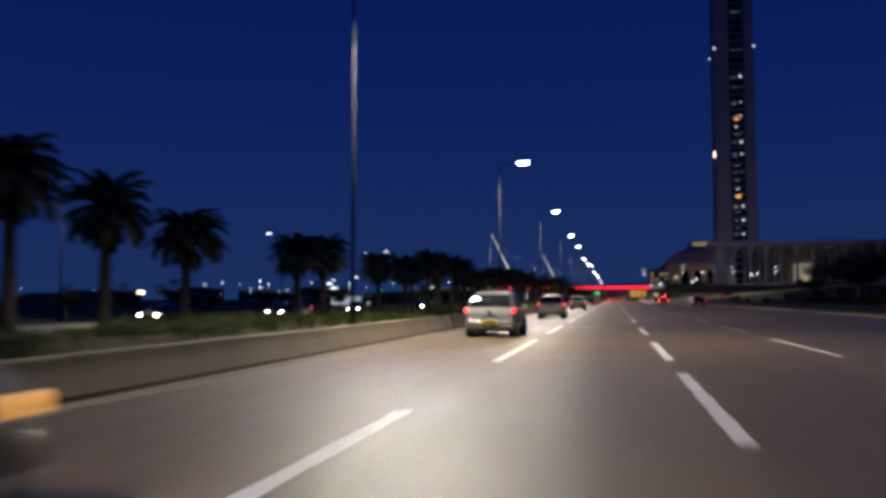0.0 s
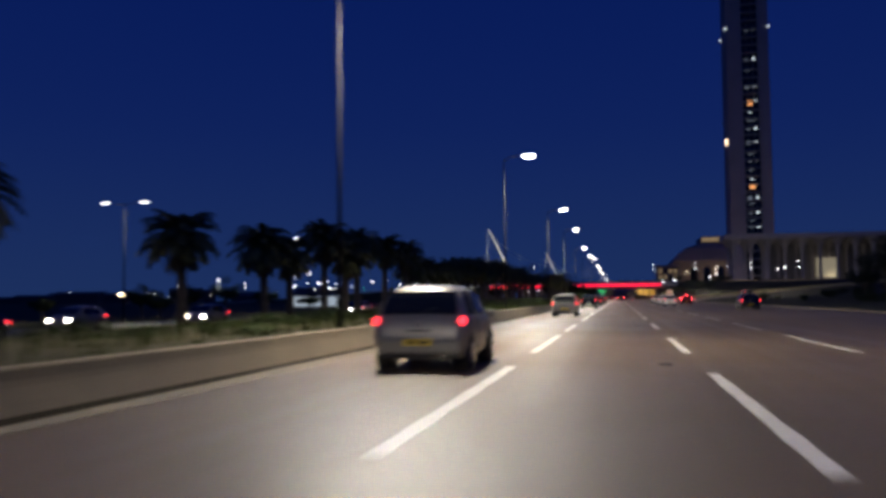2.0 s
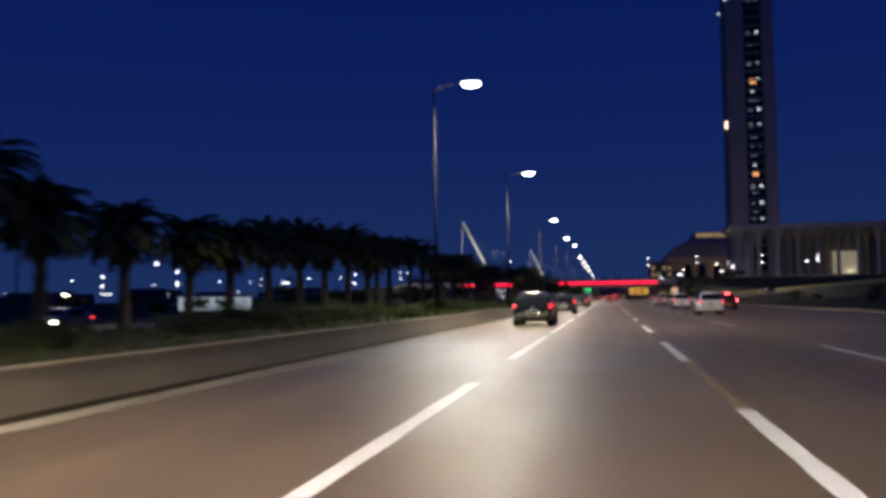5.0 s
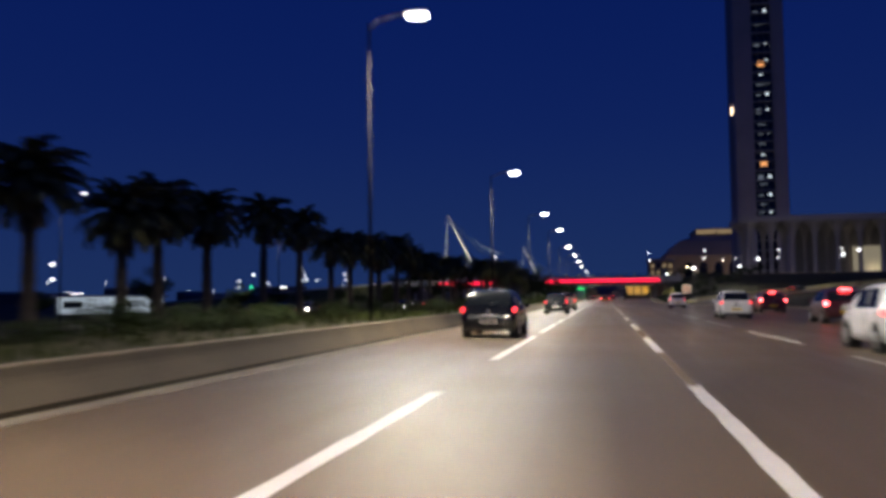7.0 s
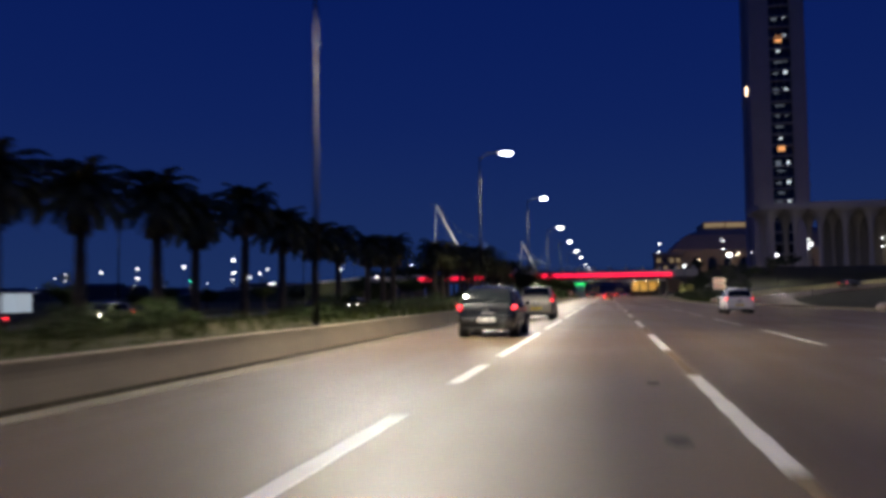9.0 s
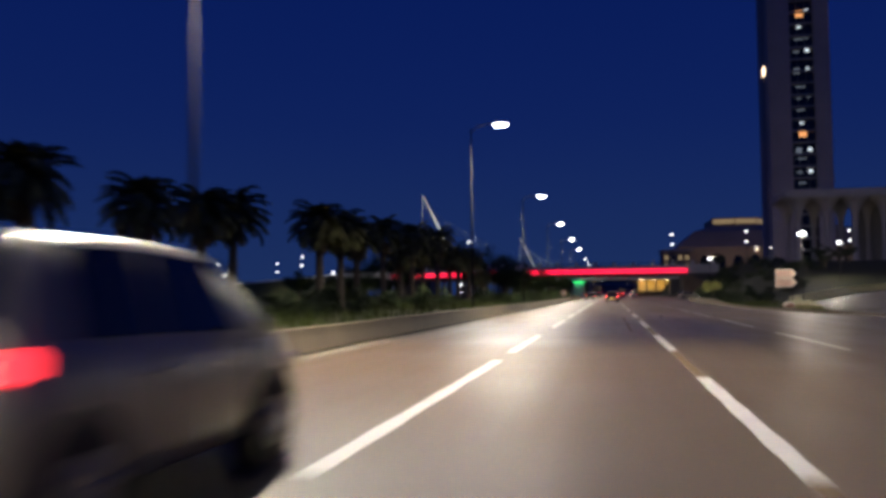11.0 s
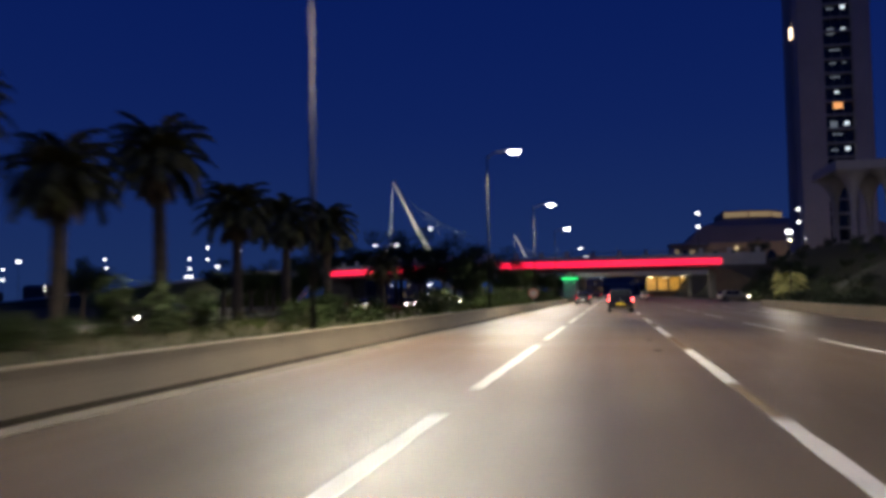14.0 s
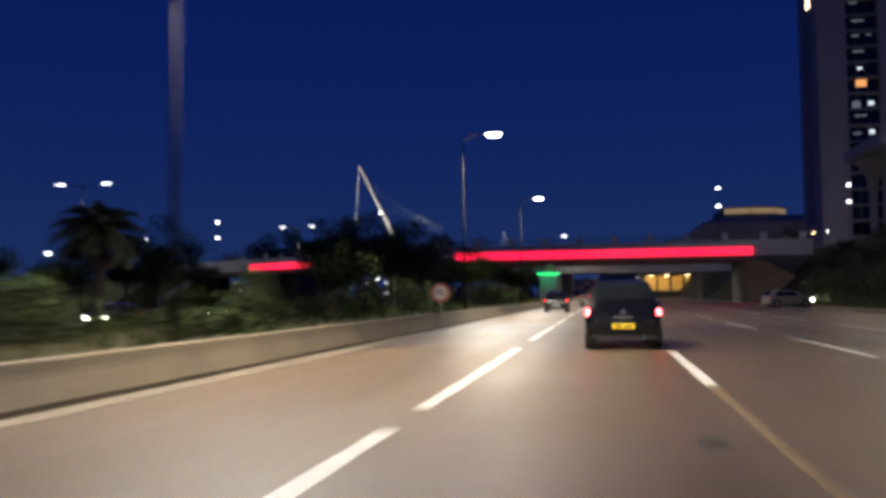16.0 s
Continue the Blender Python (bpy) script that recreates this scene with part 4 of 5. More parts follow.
# plaza light reaching the stone fronts
for x, y, z, w in ((59.7, 445.0, 16.5, 2600), (80.4, 446.4, 16.7, 2600), (35.6, 448.0, 16.9, 1200), (30.8, 339.0, 7.8, 2200), (29.4, 307.0, 8.0, 800), (51.7, 334.2, 10.0, 2200), (52.2, 324.7, 10.2, 1000), (16.0, 289.4, 5.9, 800), (16.3, 359.0, 6.7, 1300), (40, 560, 15.0, 1300), (57.0, 564.0, 17.5, 900), (-104, 473, 11.5, 1500), (-85.5, 446, 12.4, 2500), (-61, 400.8, 6.4, 700)):
    d = bpy.data.lights.new("plaza_light", "POINT")
    d.energy, d.color, d.shadow_soft_size = w, (1.0, 0.90, 0.78), 0.12
    o = new("plaza_light", d)
    o.location = (x, y + 0.9, z)
# Unseen spot added to brighten the hall front.
d = bpy.data.lights.new("hall_fill", "SPOT")
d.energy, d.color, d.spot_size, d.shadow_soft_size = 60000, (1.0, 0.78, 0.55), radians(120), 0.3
o = new("hall_fill", d)
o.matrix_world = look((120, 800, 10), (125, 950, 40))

# Unseen spot added to lift the tower's stone piers.
d = bpy.data.lights.new("tower_fill", "SPOT")
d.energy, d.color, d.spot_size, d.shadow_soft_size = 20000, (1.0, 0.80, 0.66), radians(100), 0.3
o = new("tower_fill", d)
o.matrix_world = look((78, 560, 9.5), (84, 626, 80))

# made-up low buildings closing the view along the road as a dark skyline
rng = random.Random(31)
for k in range(26):
    w, h, dpt = 14 + 22 * rng.random(), 9 + 15 * rng.random(), 12 + 8 * rng.random()
    x, y = -330 + 26 * k + 8 * rng.random(), 1230 + 160 * rng.random()
    blk = empty("far_building", "low dark block added to the distant skyline", "building", "buildings in the distance")
    part("wall", box_bm(-w / 2, w / 2, 0, dpt, -0.6, h, 0.1), M_STONE_D if k % 2 else M_BROWNSTONE, blk)
    part("roof", box_bm(-w / 2 - 0.3, w / 2 + 0.3, -0.3, dpt + 0.3, h, h + 0.6), M_CONC_D, blk)
    for i in range(int(w / 4)):
        for j in range(int(h / 3.4)):
            q = rng.random()
            xx, zz = -w / 2 + 1.3 + 4.0 * i, 1.2 + 3.3 * j
            part("window", box_bm(xx, xx + 1.5, -0.06, 0.0, zz, zz + 1.5), M_RIM if q < 0.14 else M_GLASSD, blk)
    put(blk, x, y)

# made-up sheds along the shore, added for a dark uneven horizon
for k in range(22):
    w, h, dpt = 26 + 40 * rng.random(), 6 + 9 * rng.random(), 18.0
    x, y = -1150 + 38 * k + 14 * rng.random(), 900 + 200 * rng.random()
    shed = empty("harbour_shed", "long dark shed added along the far horizon", "shed", "harbour sheds")
    part("wall", box_bm(-w / 2, w / 2, 0, dpt, -0.6, h), M_CONC_D, shed)
    b2 = bmesh.new()
    q = [b2.verts.new(c) for c in ((-w / 2 - 0.5, -0.5, h), (-w / 2 - 0.5, dpt + 0.5, h), (-w / 2 - 0.5, dpt / 2, h + 3.2))]
    fa = b2.faces.new(q)
    r = bmesh.ops.extrude_face_region(b2, geom=[fa])
    bmesh.ops.translate(b2, vec=(w + 1, 0, 0), verts=[g for g in r["geom"] if isinstance(g, bmesh.types.BMVert)])
    part("roof", b2, M_DARKSTEEL, shed)
    put(shed, x, y, 0, 15)

# ---- vehicles ----
CAR_Y = (0.00, 0.05, 0.13, 0.28, 0.50, 0.90, 1.60, 2.30, 2.72, 3.12, 3.45, 3.70, 3.84)
CAR_W = (0.84, 0.94, 0.98, 1.00, 1.00, 1.00, 1.00, 1.00, 0.995, 0.98, 0.95, 0.86, 0.70)
CAR_B = (0.34, 0.24, 0.21, 0.20, 0.20, 0.20, 0.20, 0.20, 0.20, 0.20, 0.22, 0.27, 0.36)
CAR_L = (0.58, 0.80, 0.89, 0.93, 0.94, 0.93, 0.92, 0.91, 0.90, 0.87, 0.79, 0.66, 0.54)
CAR_T = (0.62, 0.84, 0.98, 1.24, 1.44, 1.52, 1.53, 1.47, 1.28, 0.98, 0.89, 0.74, 0.58)
VAN_T = (0.62, 0.88, 1.08, 1.40, 1.50, 1.53, 1.53, 1.49, 1.30, 1.00, 0.90, 0.75, 0.60)


def car(name, label, body_mat, length=3.85, width=1.70, height=1.53, plate=None, tail=None, boxy=False, head=None, badge=True, lamp_z=0.80):
    root = empty(name, label, "car", "cars on the road")
    ky, kz, hw = length / 3.85, height / 1.53, width / 2
    tops = VAN_T if boxy else CAR_T

    def at(y):
        q = y / ky
        return (hw * np.interp(q, CAR_Y, CAR_W), kz * np.interp(q, CAR_Y, CAR_B), kz * np.interp(q, CAR_Y, CAR_L), kz * np.interp(q, CAR_Y, tops))

    def section(y):
        w, b, l, t = at(y)
        cab = max(0.0, min(1.0, (t - l) / (0.55 * kz)))
        wt = w * (0.93 - 0.17 * cab)
        return [(0, b), (w * 0.80, b), (w * 0.94, b + 0.05), (w * 0.985, b + 0.20 * kz), (w, (b + l) * 0.55), (w * 0.985, l - 0.05), (w * 0.95, l),
                (wt + (w * 0.95 - wt) * 0.45, l + (t - l) * 0.5), (wt, l + (t - l) * 0.86), (wt * 0.86, t - 0.015), (wt * 0.5, t + 0.012 * cab), (0, t + 0.02 * cab)]
    bm = bmesh.new()
    grid = []
    stations = sorted(set([ky * q for q in CAR_Y] + [ky * 3.84 * k / 30 for k in range(31)]))
    for y in stations:
        half = section(y)
        pts = half + [(-x, z) for x, z in half[-2:0:-1]]
        grid.append([bm.verts.new((x, y, z)) for x, z in pts])
    m = len(grid[0])
    for a, b in zip(grid, grid[1:]):
        for k in range(m):
            bm.faces.new((a[k], a[(k + 1) % m], b[(k + 1) % m], b[k]))
    bm.faces.new(grid[0])
    bm.faces.new(grid[-1])
    body = part("body", bm, body_mat, root, smooth=True)

    def side_pane(pane_name, y0, y1, s, slant0=0.0, slant1=0.0):
        b2 = bmesh.new()
        rows = []
        for k in range(7):
            u = k / 6
            row = []
            for v in (0.10, 0.5, 0.84):
                y = y0 + (y1 - y0) * u + slant0 * (1 - u) * v + slant1 * u * v
                w, b, l, t = at(y)
                cab = max(0.0, min(1.0, (t - l) / (0.55 * kz)))
                wt = w * (0.93 - 0.17 * cab)
                row.append(b2.verts.new((s * (w * 0.95 + (wt - w * 0.95) * min(1, v * 1.12) + 0.014), y, l + (t - l) * v)))
            rows.append(row)
        for a, c in zip(rows, rows[1:]):
            for k in range(2):
                b2.faces.new((a[k], c[k], c[k + 1], a[k + 1]))
        part(pane_name, b2, M_CARGLASS, root, smooth=True)

    def end_pane(pane_name, y0, y1, f):
        b2 = bmesh.new()
        rows = []
        for k in range(6):
            y = y0 + (y1 - y0) * k / 5
            w, b, l, t = at(y)
            cab = max(0.0, min(1.0, (t - l) / (0.55 * kz)))
            wt = w * (0.93 - 0.17 * cab)
            rows.append([b2.verts.new((x * wt * 0.93, y - f * 0.012, t + 0.012 * cab - 0.014 * abs(x) ** 3 + 0.014)) for x in (-1, -0.5, 0, 0.5, 1)])
        for a, c in zip(rows, rows[1:]):
            for k in range(4):
                b2.faces.new((a[k], c[k], c[k + 1], a[k + 1]))
        part(pane_name, b2, M_CARGLASS, root, smooth=True)
    for s in (-1, 1):
        side_pane("rear_side_window", ky * 0.62, ky * 1.42, s, ky * 0.12, 0.0)
        side_pane("front_side_window", ky * 1.50, ky * 2.55, s, 0.0, -ky * 0.30)
    end_pane("rear_window", ky * 0.14, ky * 0.46, 1)
    end_pane("windscreen", ky * 2.42, ky * 3.05, -1)
    # bumper, lower valance, door seams
    part("rear_bumper", box_bm(-hw * 0.90, hw * 0.90, -0.012, 0.16, 0.30 * kz, 0.585 * kz, 0.04), body_mat, root)
    part("rear_valance", box_bm(-hw * 0.84, hw * 0.84, -0.004, 0.2, 0.22 * kz, 0.31 * kz, 0.02), M_TRIM, root)
    part("front_bumper", box_bm(-hw * 0.82, hw * 0.82, ky * 3.70, ky * 3.90, 0.26 * kz, 0.52 * kz, 0.05), body_mat, root)
    for s in (-1, 1):
        for q in (0.58, 1.46, 2.62):
            w, b, l, t = at(ky * q)
            part("door_seam", box_bm(min(s * w * 0.97, s * (w + 0.004)), max(s * w * 0.97, s * (w + 0.004)), ky * q - 0.006, ky * q + 0.006, b + 0.15, l - 0.03), M_TRIM, root)
        for q in (1.35, 2.25):
            w, b, l, t = at(ky * q)
            part("door_handle", box_bm(min(s * w, s * (w + 0.03)), max(s * w, s * (w + 0.03)), ky * q - 0.1, ky * q + 0.02, l - 0.16, l - 0.12, 0.008), body_mat, root)
        w, b, l, t = at(ky * 2.55)
        part("door_mirror", box_bm(min(s * w, s * (w + 0.17)), max(s * w, s * (w + 0.17)), ky * 2.55 - 0.05, ky * 2.55 + 0.06, l, l + 0.15, 0.03), body_mat, root)
        # lamps
        part("tail_light", box_bm(min(s * hw * 0.85, s * hw * 0.985), max(s * hw * 0.85, s * hw * 0.985), 0.03, 0.30, lamp_z * kz, (lamp_z + 0.17) * kz, 0.045), tail or M_TAIL, root, "glowing red tail light")
        part("head_light", box_bm(min(s * hw * 0.56, s * hw * 0.88), max(s * hw * 0.56, s * hw * 0.88), ky * 3.58, ky * 3.79, 0.60 * kz, 0.74 * kz, 0.03), head or M_CHROME, root)
    # wheels
    rad = 0.30 * (1.08 if height > 1.56 else 1.0)
    for q in (0.66, 3.08):
        for s in (-1, 1):
            x0, x1 = s * (hw - 0.19), s * (hw + 0.012)
            cen = Vector(((x0 + x1) / 2, ky * q, rad))
            arch = part("wheel_arch", tube_bm((s * (hw - 0.26), ky * q, rad + 0.02), (s * (hw + 0.004), ky * q, rad + 0.02), rad + 0.065, rad + 0.065, 24), M_TRIM, root)
            b2 = tube_bm((x0, ky * q, rad), (x1, ky * q, rad), rad, rad, 24)
            bmesh.ops.bevel(b2, geom=[e for e in b2.edges if abs(e.verts[0].co.x - e.verts[1].co.x) < 1e-4], offset=0.025, segments=1, affect="EDGES")
            wheel = part("wheel", b2, M_TYRE, root, smooth=False)
            b2 = tube_bm((s * (hw - 0.02), ky * q, rad), (s * (hw + 0.016), ky * q, rad), rad * 0.64, rad * 0.60, 20)
            for k in range(5):
                a = 2 * math.pi * k / 5
                add_tube(b2, (s * (hw + 0.016), ky * q, rad), (s * (hw + 0.022), ky * q + rad * 0.55 * math.cos(a), rad + rad * 0.55 * math.sin(a)), 0.03, 0.035, 6)
            part("rim", b2, M_RIMW, wheel)
    if plate:
        pl = part("number_plate", box_bm(-0.26, 0.26, -0.030, -0.010, 0.46 * kz, 0.57 * kz, 0.004), plate, root)
        part("plate_bar", box_bm(-0.20, -0.02, -0.034, -0.0295, 0.49 * kz, 0.54 * kz), M_INK, pl)
        part("plate_bar", box_bm(0.02, 0.20, -0.034, -0.0295, 0.49 * kz, 0.54 * kz), M_INK, pl)
    if badge:
        w, b, l, t = at(ky * 0.12)
        bz = 0.83 * kz
        o = part("badge", tube_bm((0, 0.0, bz), (0, 0.05, bz), 0.06, 0.06, 16), M_CHROME, root)
        part("tailgate_handle", box_bm(-0.22, 0.22, 0.0, 0.06, 0.70 * kz, 0.74 * kz, 0.01), M_CHROME if plate is M_PLATELAMP_W else M_TRIM, root)
    b2 = bmesh.new()
    add_tube(b2, (0.0, ky * 0.13, 1.02 * kz), (0.32, ky * 0.20, 1.13 * kz), 0.012, 0.008, 6)
    part("rear_wiper", b2, M_TRIM, root)
    part("exhaust", tube_bm((hw * 0.55, -0.06, 0.27 * kz), (hw * 0.55, 0.3, 0.27 * kz), 0.03, 0.03, 10), M_CHROME, root)
    return root


P_SILVER = paint("silver_car_paint", (0.22, 0.208, 0.188), 0.36, 0.35)
P_BLACK = paint("black_car_paint", (0.004, 0.004, 0.005), 0.22, 0.0)
P_DARK = paint("dark_grey_car_paint", (0.004, 0.0042, 0.005), 0.25, 0.0)
P_WHITE = paint("white_car_paint", (0.72, 0.72, 0.72), 0.35, 0.0)
P_MAROON = paint("maroon_car_paint", (0.06, 0.012, 0.014), 0.3, 0.2)
P_BEIGE = paint("beige_car_paint", (0.26, 0.235, 0.195), 0.35, 0.2)

lead = car("black_hatchback", "black hatchback with yellow plate and lit tail lights", P_BLACK, 3.90, 1.74, 1.60, M_PLATELAMP_Y, M_TAIL_HOT, boxy=True, lamp_z=0.73)
put(lead, 0.72, 336.0, 0, 0.5)
silver = car("silver_hatchback", "silver hatchback with yellow plate in the fast lane", P_SILVER, 3.78, 1.70, 1.53, M_PLATE_Y, M_TAIL)
put(silver, -3.32, 97.0)
tagged(copy_thing(silver, pose(-3.38, 28.0, 0)), "silver hatchback with tail lights lit, beside the median wall")
tagged(copy_thing(silver, pose(-3.25, 54.2, 0)), "silver hatchback with yellow plate running in the fast lane")
passing = car("grey_hatchback", "grey hatchback with amber front lights in the fast lane", P_SILVER, 3.85, 1.70, 1.53, M_PLATE_Y, M_TAIL, head=M_AMBER)
put(passing, -3.45, 1.0)
dark = car("dark_hatchback", "dark grey hatchback with white plate in the fast lane", P_DARK, 4.15, 1.80, 1.55, M_PLATELAMP_W, M_TAIL)
put(dark, -3.10, 203.0)
tagged(copy_thing(dark, pose(-3.10, 137.2, 0)), "dark grey hatchback with lit white plate near the median wall")
tagged(copy_thing(dark, pose(-3.10, 164.9, 0)), "dark grey hatchback with lit tail lights in the fast lane")
minivan = car("beige_minivan", "beige small minivan with lit tail lights", P_BEIGE, 3.9, 1.72, 1.66, M_PLATE_Y, M_TAIL, boxy=True)
put(minivan, -3.05, 220.5)
white = car("white_hatchback", "white hatchback with lit tail lights", P_WHITE, 3.6, 1.60, 1.50, M_PLATE_Y, M_TAIL)
put(white, 8.1, 229.8)
copy_thing(white, pose(7.5, 185.8, 0))
tagged(copy_thing(white, pose(7.0, 157.1, 0)), "white hatchback with lit tail lights beside the slip lane")
braking = car("maroon_saloon", "dark maroon car braking on the slip lane", P_MAROON, 4.3, 1.76, 1.50, M_PLATE_Y, M_TAIL_HOT)
put(braking, 12.2, 201.0, 0, -2)
part("high_brake_light", box_bm(-0.22, 0.22, 0.36, 0.42, 1.44, 1.48), M_TAIL_HOT, braking)
tagged(copy_thing(braking, pose(10.6, 176.5, 0, 0, 0, -3)), "dark maroon car braking where the slip lane begins")
ahead = car("black_saloon", "black car far along the fast lane", P_BLACK, 4.2, 1.76, 1.50, M_PLATELAMP_W, M_TAIL)
put(ahead, -3.2, 378.0)
cross = car("grey_saloon", "pale grey car turning out of the side road, headlights on", P_BEIGE, 4.1, 1.72, 1.48, None, M_SIGNRED, head=M_HEAD)
put(cross, 14.2, 395.0, 0, -76)
aim(lamp_light("headlight_beam", 18.2, 396.0, 0.65, 500, (1.0, 0.95, 0.85), 75, 0.08), (18.25, 396.1, 0.66), (27.0, 399.0, 1.5))
slip = car("dark_saloon", "dark grey car on the outer lane", P_DARK, 4.2, 1.76, 1.50, M_PLATE_Y, M_TAIL)
put(slip, 12.5, 124.0)
QUEUE = [(braking, 0.3, 452), (white, 6.6, 448), (ahead, -3.2, 462), (braking, 3.6, 474), (slip, 0.2, 478), (braking, 0.3, 494), (minivan, -3.2, 498), (slip, 3.7, 506), (braking, 0.2, 516), (braking, 3.6, 530), (ahead, -3.2, 536), (braking, 0.2, 548), (slip, 3.6, 566), (braking, 0.3, 580)]
for src, x, y in QUEUE:
    o = copy_thing(src, pose(x, y, 0))
    tagged(o, "car queueing beyond the overpass with brake lights lit")
tagged(copy_thing(slip, pose(41, 336.5, 1.75, 2, 0, -52)), "dark car climbing the slip road")
onc1 = car("oncoming_saloon", "oncoming car on the far road with headlights on", P_DARK, 4.2, 1.76, 1.48, None, M_TAIL, head=M_HEAD)
onc2 = car("oncoming_hatchback", "pale oncoming hatchback on the far road with headlights on", P_BEIGE, 3.8, 1.70, 1.53, None, M_TAIL, head=M_HEAD)
put(onc1, -28.6, 74.5, -0.5, 180)
put(onc2, -28.9, 98.0, -0.5, 180)
for k, (x, y) in enumerate(((-32.2, 60.0), (-32.4, 88.0), (-29, 132.0), (-32.4, 147.0), (-28.8, 214.0), (-32.3, 231.0), (-28.8, 263.0), (-32.2, 288.0), (-29, 330.0), (-28.6, 364.0), (-32.4, 388.0), (-29.0, 402.0), (-32.5, 425.0), (-29, 447.0), (-32.3, 470.0))):
    copy_thing((onc1, onc2)[k % 2], pose(x, y, -0.5, 0, 0, 180))

# little lamps over the rear plates
for x, y, z, w in ((0.72, 335.85, 0.69, 3.0), (-3.10, 202.85, 0.66, 2.0), (-3.35, 146.85, 0.66, 2.0), (-3.2, 377.85, 0.64, 2.0)):
    d = bpy.data.lights.new("plate_lamp", "POINT")
    d.energy, d.color, d.shadow_soft_size = w, (1.0, 0.92, 0.80), 0.0
    new("plate_lamp", d).location = (x, y, z)

# ---- road signs ----
def speed_sign(x, y):
    root = empty("speed_limit_sign", "round speed limit sign with red ring on the median wall", "road sign")
    part("post", tube_bm((0, 0.04, -0.2), (0, 0.04, 1.9), 0.03, 0.03, 8), M_STEEL, root)
    part("ring", tube_bm((0, -0.01, 1.48), (0, 0.02, 1.48), 0.43, 0.43, 32), M_SIGNRED, root, "red ring")
    part("face", tube_bm((0, -0.014, 1.48), (0, -0.006, 1.48), 0.30, 0.30, 32), M_SIGNFACE, root, "cream face")
    cu = bpy.data.curves.new("digits", "FONT")
    cu.body, cu.size, cu.align_x, cu.align_y, cu.extrude = "80", 0.42, "CENTER", "CENTER", 0.002
    tmp = new("digits_tmp", cu)
    me = bpy.data.meshes.new_from_object(tmp.evaluated_get(bpy.context.evaluated_depsgraph_get()))
    bpy.data.objects.remove(tmp)
    me.materials.clear()
    me.materials.append(M_INK)
    o = new("digits", me)
    o.parent = root
    o.matrix_basis = pose(0, -0.018, 1.48, 90, 0, 0)
    put(root, x, y, -0.07)


speed_sign(-6.70, 352.1)
direction_sign = empty("direction_sign", "two stacked cream arrow panels pointing off the road", "road sign")
for s in (-0.55, 0.55):
    part("post", tube_bm((s, 0.05, -0.3), (s, 0.05, 2.95), 0.04, 0.04, 8), M_DARKSTEEL, direction_sign)
for z0 in (1.32, 2.14):
    bm = bmesh.new()
    f = bm.faces.new([bm.verts.new(c) for c in ((-0.85, 0, z0), (0.55, 0, z0), (0.72, 0, z0 + 0.14), (0.98, 0, z0 + 0.38), (0.72, 0, z0 + 0.62), (0.55, 0, z0 + 0.76), (-0.85, 0, z0 + 0.76))])
    r = bmesh.ops.extrude_face_region(bm, geom=[f])
    bmesh.ops.translate(bm, vec=(0, 0.035, 0), verts=[g for g in r["geom"] if isinstance(g, bmesh.types.BMVert)])
    pnl = part("arrow_panel", bm, M_SIGNCREAM, direction_sign)
    for zz in (0.18, 0.46):
        part("text_bar", box_bm(-0.70, 0.45, -0.004, 0.0, z0 + zz, z0 + zz + 0.11), M_SIGNBAR, pnl)
direction_sign.matrix_basis = pose(14.77, 291.8, 0.45) @ Matrix.Scale(0.92, 4)

# pale round stone at the tip of the verge
boulder = empty("boulder", "pale painted round boulder at the tip of the verge", "boulder")
bm = bmesh.new()
bmesh.ops.create_icosphere(bm, subdivisions=3, radius=1.0)
for v in bm.verts:
    q = 1.0 + 0.10 * noise.noise(v.co * 1.6) + 0.03 * noise.noise(v.co * 5.0)
    v.co = (v.co.x * 0.42 * q, v.co.y * 0.36 * q, 0.26 + v.co.z * 0.29 * q)
part("stone", bm, M_BOULDER, boulder, smooth=True)
for k in range(3):
    part("painted_bar", box_bm(-0.19 + 0.14 * k, -0.10 + 0.14 * k, -0.372, -0.33, 0.18, 0.36, 0.006), M_SIGNBAR, boulder)
put(boulder, 12.6, 279.6, 0.05)
copy_thing(boulder, pose(17.0, 233.6, 0.0, 0, 0, 20))

# traffic signal beyond the far road
signal = empty("traffic_light", "slim traffic signal beyond the far road, lit green", "traffic light")
part("post", tube_bm((0, 0, -1.0), (0, 0, 5.2), 0.07, 0.06, 8), M_DARKSTEEL, signal)
case = part("signal_case", box_bm(-0.2, 0.2, -0.12, 0.12, 5.1, 6.3, 0.04), M_TRIM, signal)
for k, m in enumerate((M_GREENLIT, M_TRIM, M_TRIM)):
    part("lens", tube_bm((0, -0.15, 5.3 + 0.38 * k), (0, -0.12, 5.3 + 0.38 * k), 0.15, 0.15, 16), m, case)
put(signal, -103.5, 377.0)

